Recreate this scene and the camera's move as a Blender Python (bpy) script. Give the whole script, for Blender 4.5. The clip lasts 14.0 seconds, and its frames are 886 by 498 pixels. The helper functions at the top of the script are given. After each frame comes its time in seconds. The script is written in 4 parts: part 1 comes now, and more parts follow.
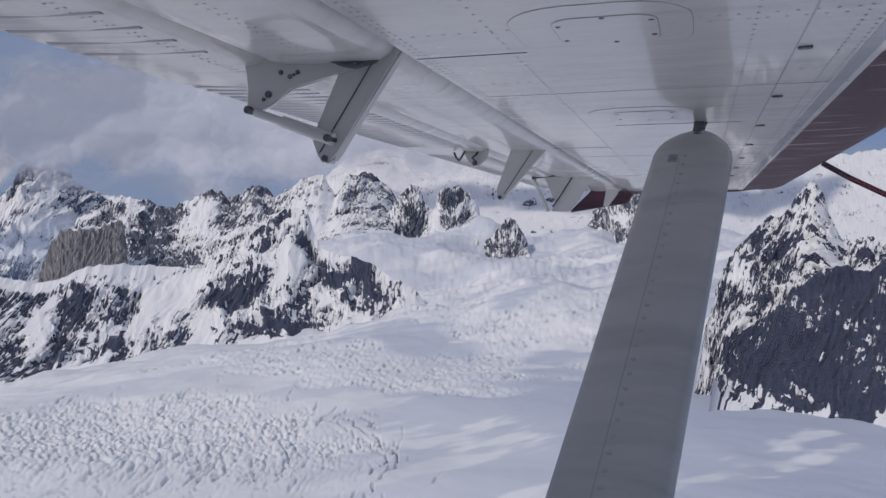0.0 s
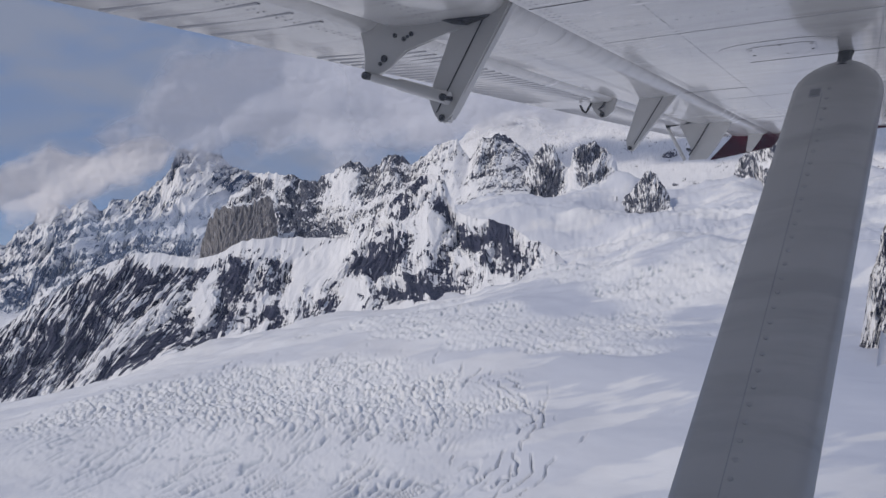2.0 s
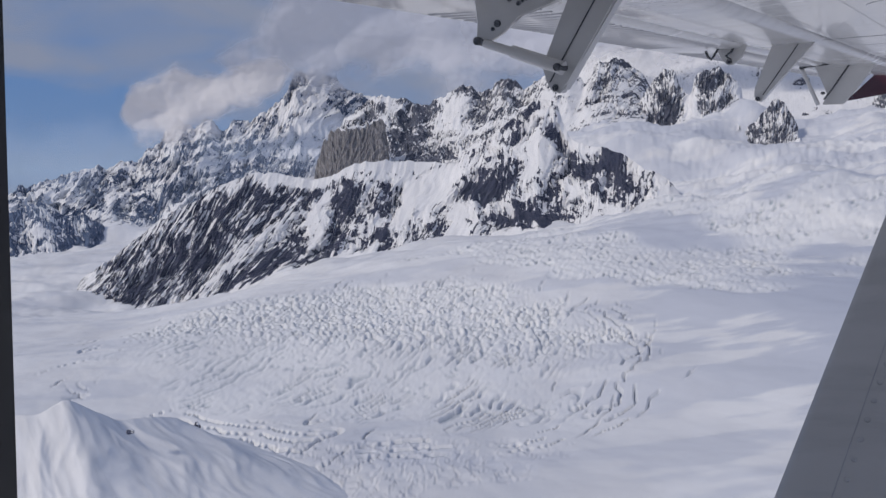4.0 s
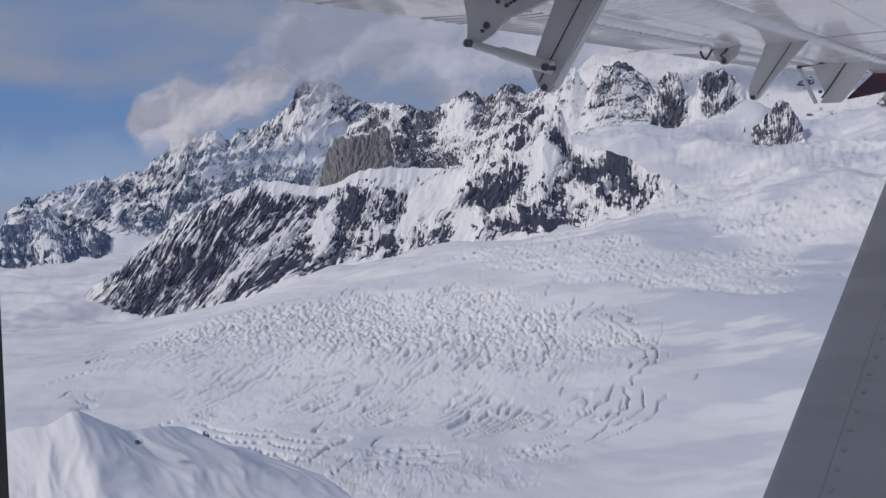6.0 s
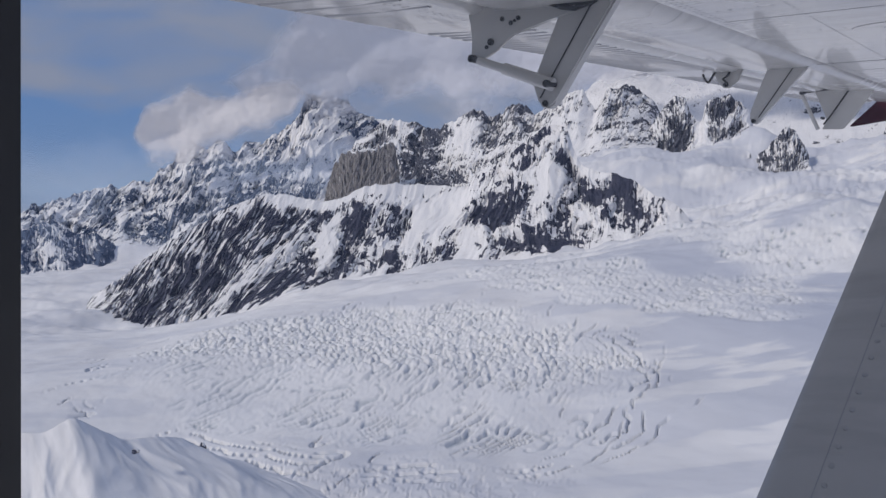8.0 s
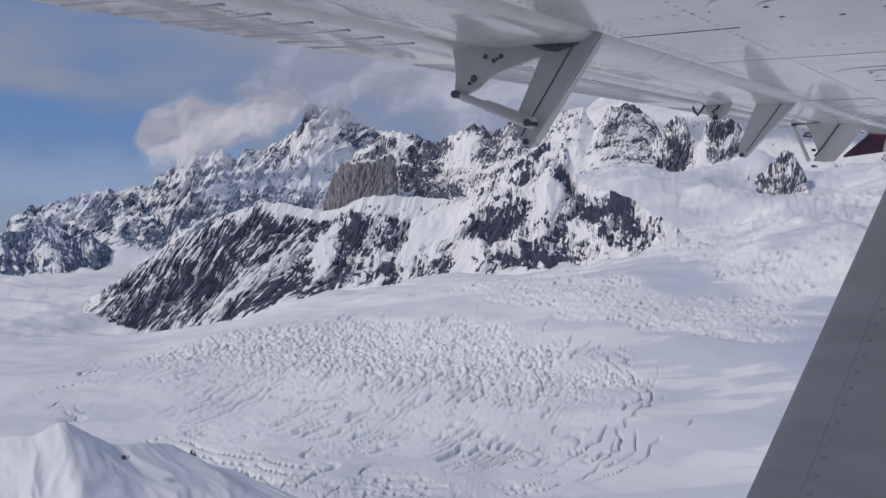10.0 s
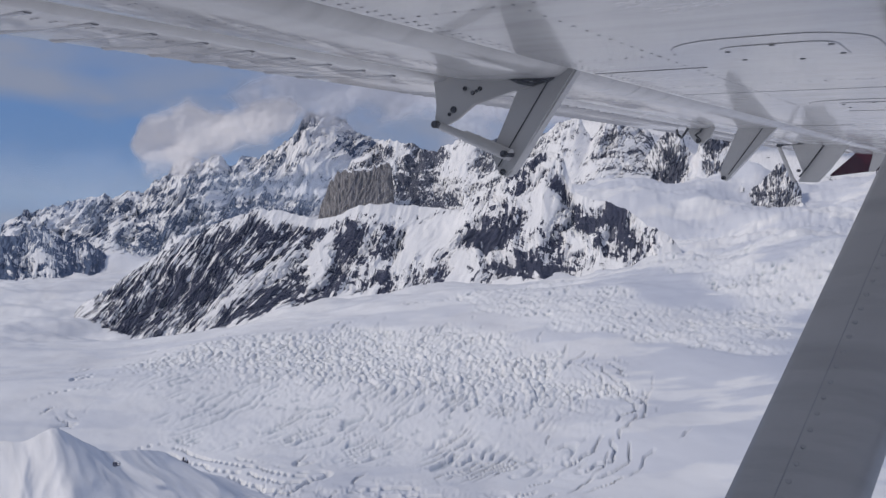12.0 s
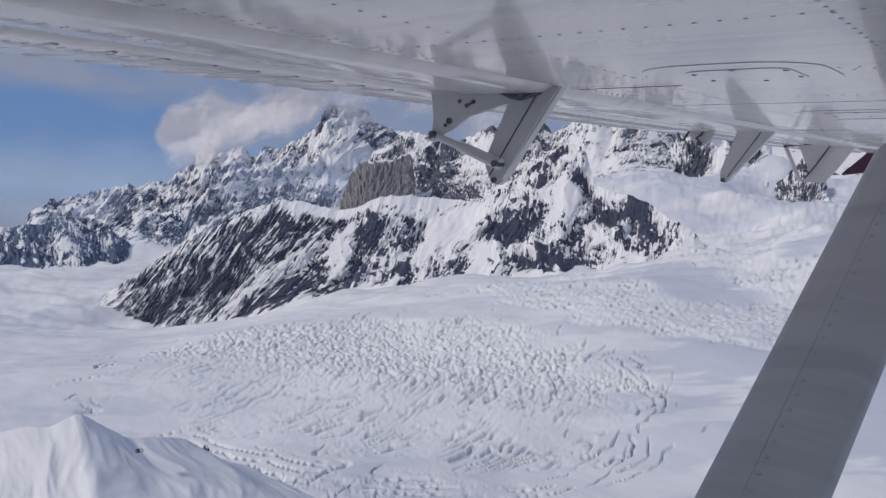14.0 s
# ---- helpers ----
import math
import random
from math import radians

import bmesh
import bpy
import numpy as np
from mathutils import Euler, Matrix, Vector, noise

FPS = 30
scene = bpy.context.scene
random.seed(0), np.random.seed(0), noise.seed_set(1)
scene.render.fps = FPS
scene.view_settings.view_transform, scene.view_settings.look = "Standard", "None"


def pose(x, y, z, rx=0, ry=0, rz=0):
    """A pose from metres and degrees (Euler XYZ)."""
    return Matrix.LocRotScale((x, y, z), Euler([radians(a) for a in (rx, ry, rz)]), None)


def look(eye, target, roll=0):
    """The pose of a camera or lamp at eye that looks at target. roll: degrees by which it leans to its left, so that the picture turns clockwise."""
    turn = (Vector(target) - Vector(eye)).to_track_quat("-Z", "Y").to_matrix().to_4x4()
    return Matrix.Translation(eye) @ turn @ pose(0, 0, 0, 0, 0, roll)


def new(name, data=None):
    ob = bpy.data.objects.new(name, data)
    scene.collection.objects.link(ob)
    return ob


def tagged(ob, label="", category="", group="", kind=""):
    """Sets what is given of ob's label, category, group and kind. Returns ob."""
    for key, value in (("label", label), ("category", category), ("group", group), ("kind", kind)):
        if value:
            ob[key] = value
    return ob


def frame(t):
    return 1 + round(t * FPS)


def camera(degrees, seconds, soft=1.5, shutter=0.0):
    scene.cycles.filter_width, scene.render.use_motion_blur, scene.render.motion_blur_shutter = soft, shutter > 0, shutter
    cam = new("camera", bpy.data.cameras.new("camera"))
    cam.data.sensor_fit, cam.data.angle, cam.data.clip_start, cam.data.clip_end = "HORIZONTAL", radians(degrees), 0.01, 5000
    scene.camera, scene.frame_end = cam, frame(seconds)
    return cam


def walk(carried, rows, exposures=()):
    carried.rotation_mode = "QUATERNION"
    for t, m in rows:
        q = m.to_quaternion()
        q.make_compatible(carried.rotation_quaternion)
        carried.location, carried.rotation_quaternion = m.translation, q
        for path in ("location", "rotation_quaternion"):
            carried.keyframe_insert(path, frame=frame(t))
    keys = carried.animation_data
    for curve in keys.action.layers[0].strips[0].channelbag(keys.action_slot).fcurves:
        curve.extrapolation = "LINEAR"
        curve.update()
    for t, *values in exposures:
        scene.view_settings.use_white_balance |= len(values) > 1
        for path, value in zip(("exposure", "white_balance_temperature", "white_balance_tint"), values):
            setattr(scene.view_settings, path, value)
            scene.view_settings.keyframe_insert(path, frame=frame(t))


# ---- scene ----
cam = camera(58.08, 14.0, 1.35)
PATH = [
    (0.0, pose(-0.115, 0.039, 459.924, 91.556, -0.442, -18.368)),
    (0.5, pose(-0.122, 0.038, 459.915, 91.388, -0.496, -17.903)),
    (1.0, pose(-0.112, 0.036, 459.904, 90.479, -0.168, -17.354)),
    (1.5, pose(-0.096, 0.033, 459.907, 89.167, 0.638, -13.141)),
    (2.0, pose(-0.081, 0.029, 459.910, 88.965, 2.254, -8.497)),
    (2.5, pose(-0.084, 0.027, 459.936, 88.260, 0.967, -7.033)),
    (3.0, pose(-0.071, 0.078, 459.981, 84.998, 0.589, -5.959)),
    (3.5, pose(-0.073, 0.075, 460.016, 83.841, 0.281, -1.130)),
    (6.0, pose(-0.043, 0.036, 460.002, 84.314, 1.725, -0.295)),
    (6.5, pose(-0.039, 0.048, 459.985, 84.385, 1.499, -0.186)),
    (7.0, pose(-0.036, 0.017, 459.992, 85.257, 0.247, -0.085)),
    (7.5, pose(-0.035, 0.037, 460.000, 85.487, -0.354, -0.062)),
    (8.0, pose(-0.034, -0.004, 459.987, 85.574, 0.168, 0.090)),
    (10.5, pose(0.020, -0.006, 460.051, 86.781, -1.695, -0.127)),
    (11.0, pose(0.031, -0.040, 460.060, 86.989, -1.746, -0.250)),
    (11.5, pose(0.048, -0.036, 460.073, 87.052, -1.869, -0.334)),
    (12.0, pose(0.048, -0.054, 460.083, 87.167, -2.038, -0.321)),
    (12.5, pose(0.055, -0.124, 460.072, 87.201, -1.382, 0.392)),
    (13.0, pose(0.076, -0.136, 460.085, 87.284, -1.674, 0.814)),
    (13.5, pose(0.094, -0.182, 460.094, 87.446, -2.116, 1.280)),
    (14.0, pose(0.112, -0.184, 460.119, 86.535, -2.465, 1.180)),
]
EXPOSURES = [(0.0, -0.21, 6780, 10.6), (8.0, -0.21, 6780, 10.6), (10.5, -0.17, 6780, 10.6), (14.0, -0.15, 6780, 10.6)]
walk(cam, PATH, EXPOSURES)

# ---- light ----
SUN_FROM = Vector((-0.72, -0.44, 0.58)).normalized()
world = bpy.data.worlds.new("sky")
scene.world = world
world.use_nodes = True


def sun_and_sky():
    nt = world.node_tree
    nt.nodes.clear()
    out = nt.nodes.new("ShaderNodeOutputWorld")
    bg = nt.nodes.new("ShaderNodeBackground")
    sky = nt.nodes.new("ShaderNodeTexSky")
    sky.sky_type = "NISHITA"
    sky.sun_disc = False
    sky.sun_elevation = math.asin(SUN_FROM.z)
    sky.sun_rotation = math.atan2(SUN_FROM.x, SUN_FROM.y)
    sky.altitude = 1500
    sky.air_density = 1.0
    sky.dust_density = 0.2
    bg.inputs["Strength"].default_value = SKY_STRENGTH
    # thin high cloud over the blue, open towards the far end of the valley
    tc = nt.nodes.new("ShaderNodeTexCoord")
    sep = nt.nodes.new("ShaderNodeSeparateXYZ")
    nt.links.new(tc.outputs["Generated"], sep.inputs[0])

    def m(op, a, b=0.0, clamp=False):
        n = nt.nodes.new("ShaderNodeMath")
        n.operation, n.use_clamp = op, clamp
        for sock, v in zip(n.inputs, (a, b)):
            if isinstance(v, (int, float)):
                sock.default_value = v
            else:
                nt.links.new(v, sock)
        return n.outputs[0]
    az = m("ARCTAN2", sep.outputs["X"], sep.outputs["Y"])
    el = m("ARCSINE", sep.outputs["Z"])
    gap = m("ADD", m("POWER", m("ABSOLUTE", m("DIVIDE", m("ADD", az, radians(28)), radians(14))), 2.0),
            m("POWER", m("ABSOLUTE", m("DIVIDE", m("SUBTRACT", el, radians(2.8)), radians(3.2))), 2.0))
    comb = nt.nodes.new("ShaderNodeCombineXYZ")
    nt.links.new(az, comb.inputs[0])
    nt.links.new(m("MULTIPLY", el, 2.8), comb.inputs[1])
    streaks = nt.nodes.new("ShaderNodeTexNoise")
    streaks.inputs["Scale"].default_value = 5.0
    streaks.inputs["Detail"].default_value = 7.0
    streaks.inputs["Roughness"].default_value = 0.55
    streaks.inputs["Distortion"].default_value = 0.4
    nt.links.new(comb.outputs[0], streaks.inputs["Vector"])
    open_sky = m("SUBTRACT", 1.0, m("MULTIPLY", gap, 0.55), True)
    cover = m("SUBTRACT", m("ADD", m("MULTIPLY", m("SUBTRACT", streaks.outputs["Fac"], 0.5), 3.0), 0.72), m("MULTIPLY", open_sky, 1.3), True)
    veil = nt.nodes.new("ShaderNodeMix")
    veil.data_type = "RGBA"
    nt.links.new(m("MULTIPLY", cover, 0.9), veil.inputs[0])
    deep = nt.nodes.new("ShaderNodeMix")
    deep.data_type = "RGBA"
    deep.inputs[0].default_value = 0.85
    nt.links.new(sky.outputs[0], deep.inputs[6])
    deep.inputs[7].default_value = tuple(c / SKY_STRENGTH for c in (0.085, 0.205, 0.50)) + (1,)
    nt.links.new(deep.outputs[2], veil.inputs[6])
    veil.inputs[7].default_value = tuple(c * CLOUD_LEVEL / SKY_STRENGTH for c in (0.82, 0.95, 1.30)) + (1,)
    # pale air low over the horizon
    low_air = nt.nodes.new("ShaderNodeMix")
    low_air.data_type = "RGBA"
    nt.links.new(m("SUBTRACT", 0.7, m("MULTIPLY", m("ABSOLUTE", el), 14.0), True), low_air.inputs[0])
    nt.links.new(veil.outputs[2], low_air.inputs[6])
    low_air.inputs[7].default_value = tuple(c / SKY_STRENGTH for c in (0.30, 0.42, 0.62)) + (1,)
    nt.links.new(low_air.outputs[2], bg.inputs[0])
    nt.links.new(bg.outputs[0], out.inputs[0])
    lamp = bpy.data.lights.new("sun", "SUN")
    lamp.energy = SUN_STRENGTH
    lamp.angle = radians(6.0)
    lamp.color = (1.0, 0.95, 0.88)
    ob = new("sun", lamp)
    ob.matrix_world = look(SUN_FROM * 50 + Vector((0, 0, 600)), Vector((0, 0, 600)))


SKY_STRENGTH = 0.10
CLOUD_LEVEL = 0.33
SUN_STRENGTH = 2.2
sun_and_sky()


# ---- noise on arrays ----
def _hash(ix, iy, seed):
    h = (ix * 374761393 + iy * 668265263 + seed * 974634777) & 0xFFFFFFFF
    h = ((h ^ (h >> 13)) * 1274126177) & 0xFFFFFFFF
    return (h ^ (h >> 16)) & 0xFFFFFFFF


def grad_noise(x, y, seed=0):
    x, y = np.asarray(x, float), np.asarray(y, float)
    ix, iy = np.floor(x).astype(np.int64), np.floor(y).astype(np.int64)
    fx, fy = x - ix, y - iy
    ux, uy = fx * fx * fx * (fx * (fx * 6 - 15) + 10), fy * fy * fy * (fy * (fy * 6 - 15) + 10)

    def corner(dx, dy):
        a = _hash(ix + dx, iy + dy, seed) / 4294967296.0 * 2 * math.pi
        return np.cos(a) * (fx - dx) + np.sin(a) * (fy - dy)
    n0 = corner(0, 0) * (1 - ux) + corner(1, 0) * ux
    n1 = corner(0, 1) * (1 - ux) + corner(1, 1) * ux
    return (n0 * (1 - uy) + n1 * uy) * 1.5


def fbm(x, y, octaves=4, seed=0, gain=0.5):
    total, amp = 0.0, 1.0
    for k in range(octaves):
        total = total + amp * grad_noise(x * 2.03 ** k, y * 2.03 ** k, seed + 17 * k)
        amp *= gain
    return total


def ridged(x, y, octaves=4, seed=0, gain=0.5):
    total, amp, norm = 0.0, 1.0, 0.0
    for k in range(octaves):
        n = 1 - np.abs(grad_noise(x * 2.07 ** k, y * 2.07 ** k, seed + 31 * k)) * 1.6
        total = total + amp * n
        norm += amp
        amp *= gain
    return total / norm


def cells(x, y, seed=0):
    """Distance to the nearest and second nearest scattered point, and the nearest one's random value."""
    ix, iy = np.floor(x).astype(np.int64), np.floor(y).astype(np.int64)
    d1 = np.full(np.shape(x), 9.0)
    d2 = d1.copy()
    val = np.zeros(np.shape(x))
    for dx in (-1, 0, 1):
        for dy in (-1, 0, 1):
            cx, cy = ix + dx, iy + dy
            px = cx + _hash(cx, cy, seed) / 4294967296.0
            py = cy + _hash(cx, cy, seed + 7) / 4294967296.0
            d = np.hypot(px - x, py - y)
            nearer = d < d1
            d2 = np.where(nearer, d1, np.minimum(d2, d))
            val = np.where(nearer, _hash(cx, cy, seed + 13) / 4294967296.0, val)
            d1 = np.where(nearer, d, d1)
    return d1, d2, val


def step01(a, b, x):
    t = np.clip((x - a) / (b - a), 0, 1)
    return t * t * (3 - 2 * t)


# ---- materials ----
def material(name):
    m = bpy.data.materials.new(name)
    m.use_nodes = True
    nt = m.node_tree
    return m, nt, nt.nodes["Principled BSDF"]


def node(nt, kind, **values):
    n = nt.nodes.new(kind)
    for key, v in values.items():
        n.inputs[key.replace("_", " ")].default_value = v
    return n


def noise_node(nt, scale, detail=6.0, rough=0.6, stretch=None, coords="Object"):
    tc = nt.nodes.new("ShaderNodeTexCoord")
    n = node(nt, "ShaderNodeTexNoise", Scale=scale, Detail=detail, Roughness=rough)
    src = tc.outputs[coords]
    if stretch:
        mp = nt.nodes.new("ShaderNodeMapping")
        mp.inputs["Scale"].default_value = stretch
        nt.links.new(src, mp.inputs["Vector"])
        src = mp.outputs["Vector"]
    nt.links.new(src, n.inputs["Vector"])
    return n.outputs["Fac"]


def ramp(nt, fac, stops):
    r = nt.nodes.new("ShaderNodeValToRGB")
    els = r.color_ramp.elements
    while len(els) < len(stops):
        els.new(0.5)
    for e, (p, c) in zip(els, stops):
        e.position = p
        e.color = (*c, 1) if len(c) == 3 else c
    nt.links.new(fac, r.inputs["Fac"])
    return r.outputs["Color"]


def mix(nt, fac, a, b):
    m = nt.nodes.new("ShaderNodeMix")
    m.data_type = "RGBA"
    for sock, v in ((m.inputs[0], fac), (m.inputs[6], a), (m.inputs[7], b)):
        if isinstance(v, (int, float)):
            sock.default_value = v
        elif isinstance(v, tuple):
            sock.default_value = (*v, 1)
        else:
            nt.links.new(v, sock)
    return m.outputs[2]


def calc(nt, op, a, b, clamp=False):
    m = nt.nodes.new("ShaderNodeMath")
    m.operation = op
    m.use_clamp = clamp
    for sock, v in zip(m.inputs, (a, b)):
        if isinstance(v, (int, float)):
            sock.default_value = v
        else:
            nt.links.new(v, sock)
    return m.outputs[0]


def attr(nt, name):
    a = nt.nodes.new("ShaderNodeAttribute")
    a.attribute_name = name
    return a.outputs["Fac"]


def bump(nt, bsdf, height, strength, distance):
    b = node(nt, "ShaderNodeBump", Strength=strength, Distance=distance)
    nt.links.new(height, b.inputs["Height"])
    nt.links.new(b.outputs[0], bsdf.inputs["Normal"])


def mountain_material(name, rock_dark, rock_light, snow, grain=0.05, soft=0.10, stretch=None):
    """Snow and bare rock, parted by the mesh's own 'rock' value and broken up by a finer grain."""
    m, nt, b = material(name)
    fine = noise_node(nt, grain, 8, 0.65)
    finer = noise_node(nt, grain * 6, 5, 0.6)
    r = calc(nt, "ADD", attr(nt, "rock"), calc(nt, "MULTIPLY", calc(nt, "SUBTRACT", fine, 0.5), 0.26))
    r = calc(nt, "ADD", r, calc(nt, "MULTIPLY", calc(nt, "SUBTRACT", finer, 0.5), 0.42))
    # snow held in thin runnels down the fall line
    run, down = attr(nt, "run"), attr(nt, "fall")
    runnels = []
    for across, length, detail in ((7.0, 85.0, 3), (2.6, 42.0, 2)):
        place = nt.nodes.new("ShaderNodeCombineXYZ")
        nt.links.new(calc(nt, "DIVIDE", run, across), place.inputs[0])
        nt.links.new(calc(nt, "DIVIDE", down, length), place.inputs[1])
        n = node(nt, "ShaderNodeTexNoise", Scale=1.0, Detail=detail, Roughness=0.6)
        nt.links.new(place.outputs[0], n.inputs["Vector"])
        runnels.append(n.outputs["Fac"])
    r = calc(nt, "ADD", r, calc(nt, "MULTIPLY", calc(nt, "SUBTRACT", runnels[0], 0.5), calc(nt, "MULTIPLY", attr(nt, "comb"), 1.35)))
    r = calc(nt, "ADD", r, calc(nt, "MULTIPLY", calc(nt, "SUBTRACT", runnels[1], 0.5), calc(nt, "MULTIPLY", attr(nt, "comb"), 0.9)))
    # angular blocks between the joints of the rock
    for across, length, amount in ((13.0, 19.0, 0.42), (5.0, 9.0, 0.30)):
        place = nt.nodes.new("ShaderNodeCombineXYZ")
        nt.links.new(calc(nt, "DIVIDE", calc(nt, "ADD", run, calc(nt, "MULTIPLY", down, 0.45)), across), place.inputs[0])
        nt.links.new(calc(nt, "DIVIDE", calc(nt, "SUBTRACT", down, calc(nt, "MULTIPLY", run, 0.35)), length), place.inputs[1])
        v = node(nt, "ShaderNodeTexVoronoi", Scale=1.0)
        nt.links.new(place.outputs[0], v.inputs["Vector"])
        level = nt.nodes.new("ShaderNodeSeparateColor")
        nt.links.new(v.outputs["Color"], level.inputs[0])
        r = calc(nt, "ADD", r, calc(nt, "MULTIPLY", calc(nt, "SUBTRACT", level.outputs[0], 0.5), amount))
    mask = ramp(nt, r, [(0.5 - soft, (0, 0, 0)), (0.5 + soft, (1, 1, 1))])
    stone = ramp(nt, noise_node(nt, grain * 2.2, 7, 0.65, stretch), [(0.40, rock_dark), (0.62, rock_light)])
    stone = mix(nt, ramp(nt, runnels[0], [(0.36, (1, 1, 1)), (0.56, (0, 0, 0))]), stone, rock_dark)
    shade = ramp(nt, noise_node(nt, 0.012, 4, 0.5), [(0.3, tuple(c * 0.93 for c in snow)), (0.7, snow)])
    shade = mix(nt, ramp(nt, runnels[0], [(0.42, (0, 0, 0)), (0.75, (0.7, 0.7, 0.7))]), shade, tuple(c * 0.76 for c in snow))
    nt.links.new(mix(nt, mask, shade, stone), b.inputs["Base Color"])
    b.inputs["Roughness"].default_value = 0.75
    b.inputs["Specular IOR Level"].default_value = 0.08
    bump(nt, b, calc(nt, "MULTIPLY", finer, calc(nt, "ADD", mask, 0.10)), 0.6, 4.0)
    return m


SNOW = (0.86, 0.855, 0.875)
# dark rock raised and blued so that its colour includes some haze
MAT_ROCK = mountain_material("dark_rock_and_snow", (0.030, 0.035, 0.066), (0.082, 0.088, 0.130), SNOW, 0.05, 0.035)
MAT_CLIFF = mountain_material("brown_granite", (0.13, 0.126, 0.134), (0.39, 0.37, 0.37), SNOW, 0.07, 0.05, (1.0, 1.0, 0.10))
# grey rock lightened towards blue, again with haze in the colour
MAT_GREY = mountain_material("grey_rock_and_snow", (0.060, 0.068, 0.100), (0.145, 0.150, 0.185), SNOW, 0.045, 0.04)
# distance haze is painted into this rock: paler and bluer than bare stone
MAT_FAR = mountain_material("haze_tinted_rock_and_snow", (0.055, 0.085, 0.16), (0.12, 0.16, 0.245), SNOW, 0.045, 0.035)


def glacier_material():
    m, nt, b = material("glacier_snow")
    wide = noise_node(nt, 0.0035, 4, 0.5)
    fine = noise_node(nt, 0.09, 6, 0.6)
    dusty = ramp(nt, noise_node(nt, 0.011, 6, 0.62, (1.0, 0.45, 1.0)), [(0.42, (0.88, 0.875, 0.89)), (0.72, (0.73, 0.715, 0.72))])
    # broad blue-grey patches put cloud shade into the snow colour, beside the dust
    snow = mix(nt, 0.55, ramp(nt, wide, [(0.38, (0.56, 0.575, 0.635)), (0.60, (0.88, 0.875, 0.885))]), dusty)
    # blue ice, painted darker for the shade deep in cracks and pits
    ice_shade = ramp(nt, fine, [(0.35, (0.05, 0.11, 0.17)), (0.7, (0.22, 0.34, 0.43))])
    snow = mix(nt, attr(nt, "cloud_shade"), snow, (0.52, 0.55, 0.645))
    # broken ice gets a whiter snow colour
    snow = mix(nt, calc(nt, "MULTIPLY", attr(nt, "paler"), 0.85), snow, (0.90, 0.895, 0.90))
    nt.links.new(mix(nt, attr(nt, "ice_shade"), snow, ice_shade), b.inputs["Base Color"])
    b.inputs["Roughness"].default_value = 0.7
    b.inputs["Specular IOR Level"].default_value = 0.25
    bump(nt, b, fine, 0.35, 1.2)
    return m


MAT_GLACIER = glacier_material()


# ---- mesh helpers ----
def grid_object(name, pts, mat, attrs=None, closed=False):
    """A sheet from a grid of places (rows, columns, 3), smooth, with float values on its vertices."""
    nr, nc = pts.shape[:2]
    idx = np.arange(nr * nc).reshape(nr, nc)
    if closed:
        idx = np.concatenate([idx, idx[:, :1]], 1)
    quads = np.stack([idx[:-1, :-1], idx[:-1, 1:], idx[1:, 1:], idx[1:, :-1]], -1).reshape(-1, 4)
    me = bpy.data.meshes.new(name)
    me.vertices.add(nr * nc)
    me.vertices.foreach_set("co", pts.reshape(-1).astype(np.float32))
    me.loops.add(quads.size)
    me.loops.foreach_set("vertex_index", quads.reshape(-1).astype(np.int32))
    me.polygons.add(len(quads))
    me.polygons.foreach_set("loop_start", np.arange(0, quads.size, 4, dtype=np.int32))
    me.polygons.foreach_set("use_smooth", np.ones(len(quads), dtype=bool))
    me.update(calc_edges=True)
    me.materials.append(mat)
    for key, values in (attrs or {}).items():
        a = me.attributes.new(key, "FLOAT", "POINT")
        a.data.foreach_set("value", values.reshape(-1).astype(np.float32))
    return new(name, me)


def part(name, bm, mat, parent, label="", smooth=False):
    me = bpy.data.meshes.new(name)
    bmesh.ops.recalc_face_normals(bm, faces=bm.faces)
    bm.to_mesh(me)
    bm.free()
    if smooth:
        me.polygons.foreach_set("use_smooth", np.ones(len(me.polygons), dtype=bool))
        me.set_sharp_from_angle(angle=radians(38))
    me.materials.append(mat)
    ob = new(name, me)
    ob.parent = parent
    return tagged(ob, label) if label else ob


# ---- outlines of the ridges: crest and foot of each, from west to east ----
FRONT_CREST = [
    (-1194, 2540, 75), (-1119, 2530, 120), (-1037, 2520, 175), (-962, 2514, 228), (-886, 2514, 280),
    (-825, 2514, 318), (-762, 2515, 350), (-698, 2519, 390), (-630, 2526, 418), (-578, 2531, 438), (-516, 2535, 443),
    (-446, 2533, 428), (-379, 2527, 419), (-322, 2525, 427), (-261, 2527, 460), (-192, 2533, 473), (-107, 2552, 474),
    (-12, 2549, 466), (63, 2518, 472), (119, 2488, 505), (168, 2471, 540), (209, 2454, 580), (264, 2446, 620),
    (311, 2437, 650), (363, 2420, 638), (389, 2405, 571), (422, 2376, 518), (490, 2330, 501), (548, 2286, 473),
    (597, 2251, 433), (654, 2228, 421), (704, 2211, 395)]
FRONT_FOOT = [
    (-1089, 2317, 102), (-1028, 2283, 82), (-956, 2264, 61), (-888, 2249, 56), (-837, 2251, 56), (-780, 2252, 62),
    (-725, 2251, 71), (-671, 2253, 85), (-620, 2255, 101), (-574, 2257, 117), (-523, 2258, 137), (-470, 2258, 159),
    (-417, 2259, 169), (-355, 2261, 172), (-293, 2264, 182), (-223, 2265, 199), (-151, 2264, 214), (-95, 2261, 229),
    (-39, 2258, 244), (16, 2256, 250), (71, 2251, 251), (126, 2245, 252), (180, 2237, 255), (234, 2228, 264),
    (288, 2222, 272), (335, 2215, 280), (381, 2207, 288), (443, 2200, 299), (504, 2193, 316), (567, 2193, 339),
    (630, 2194, 367), (703, 2190, 399)]
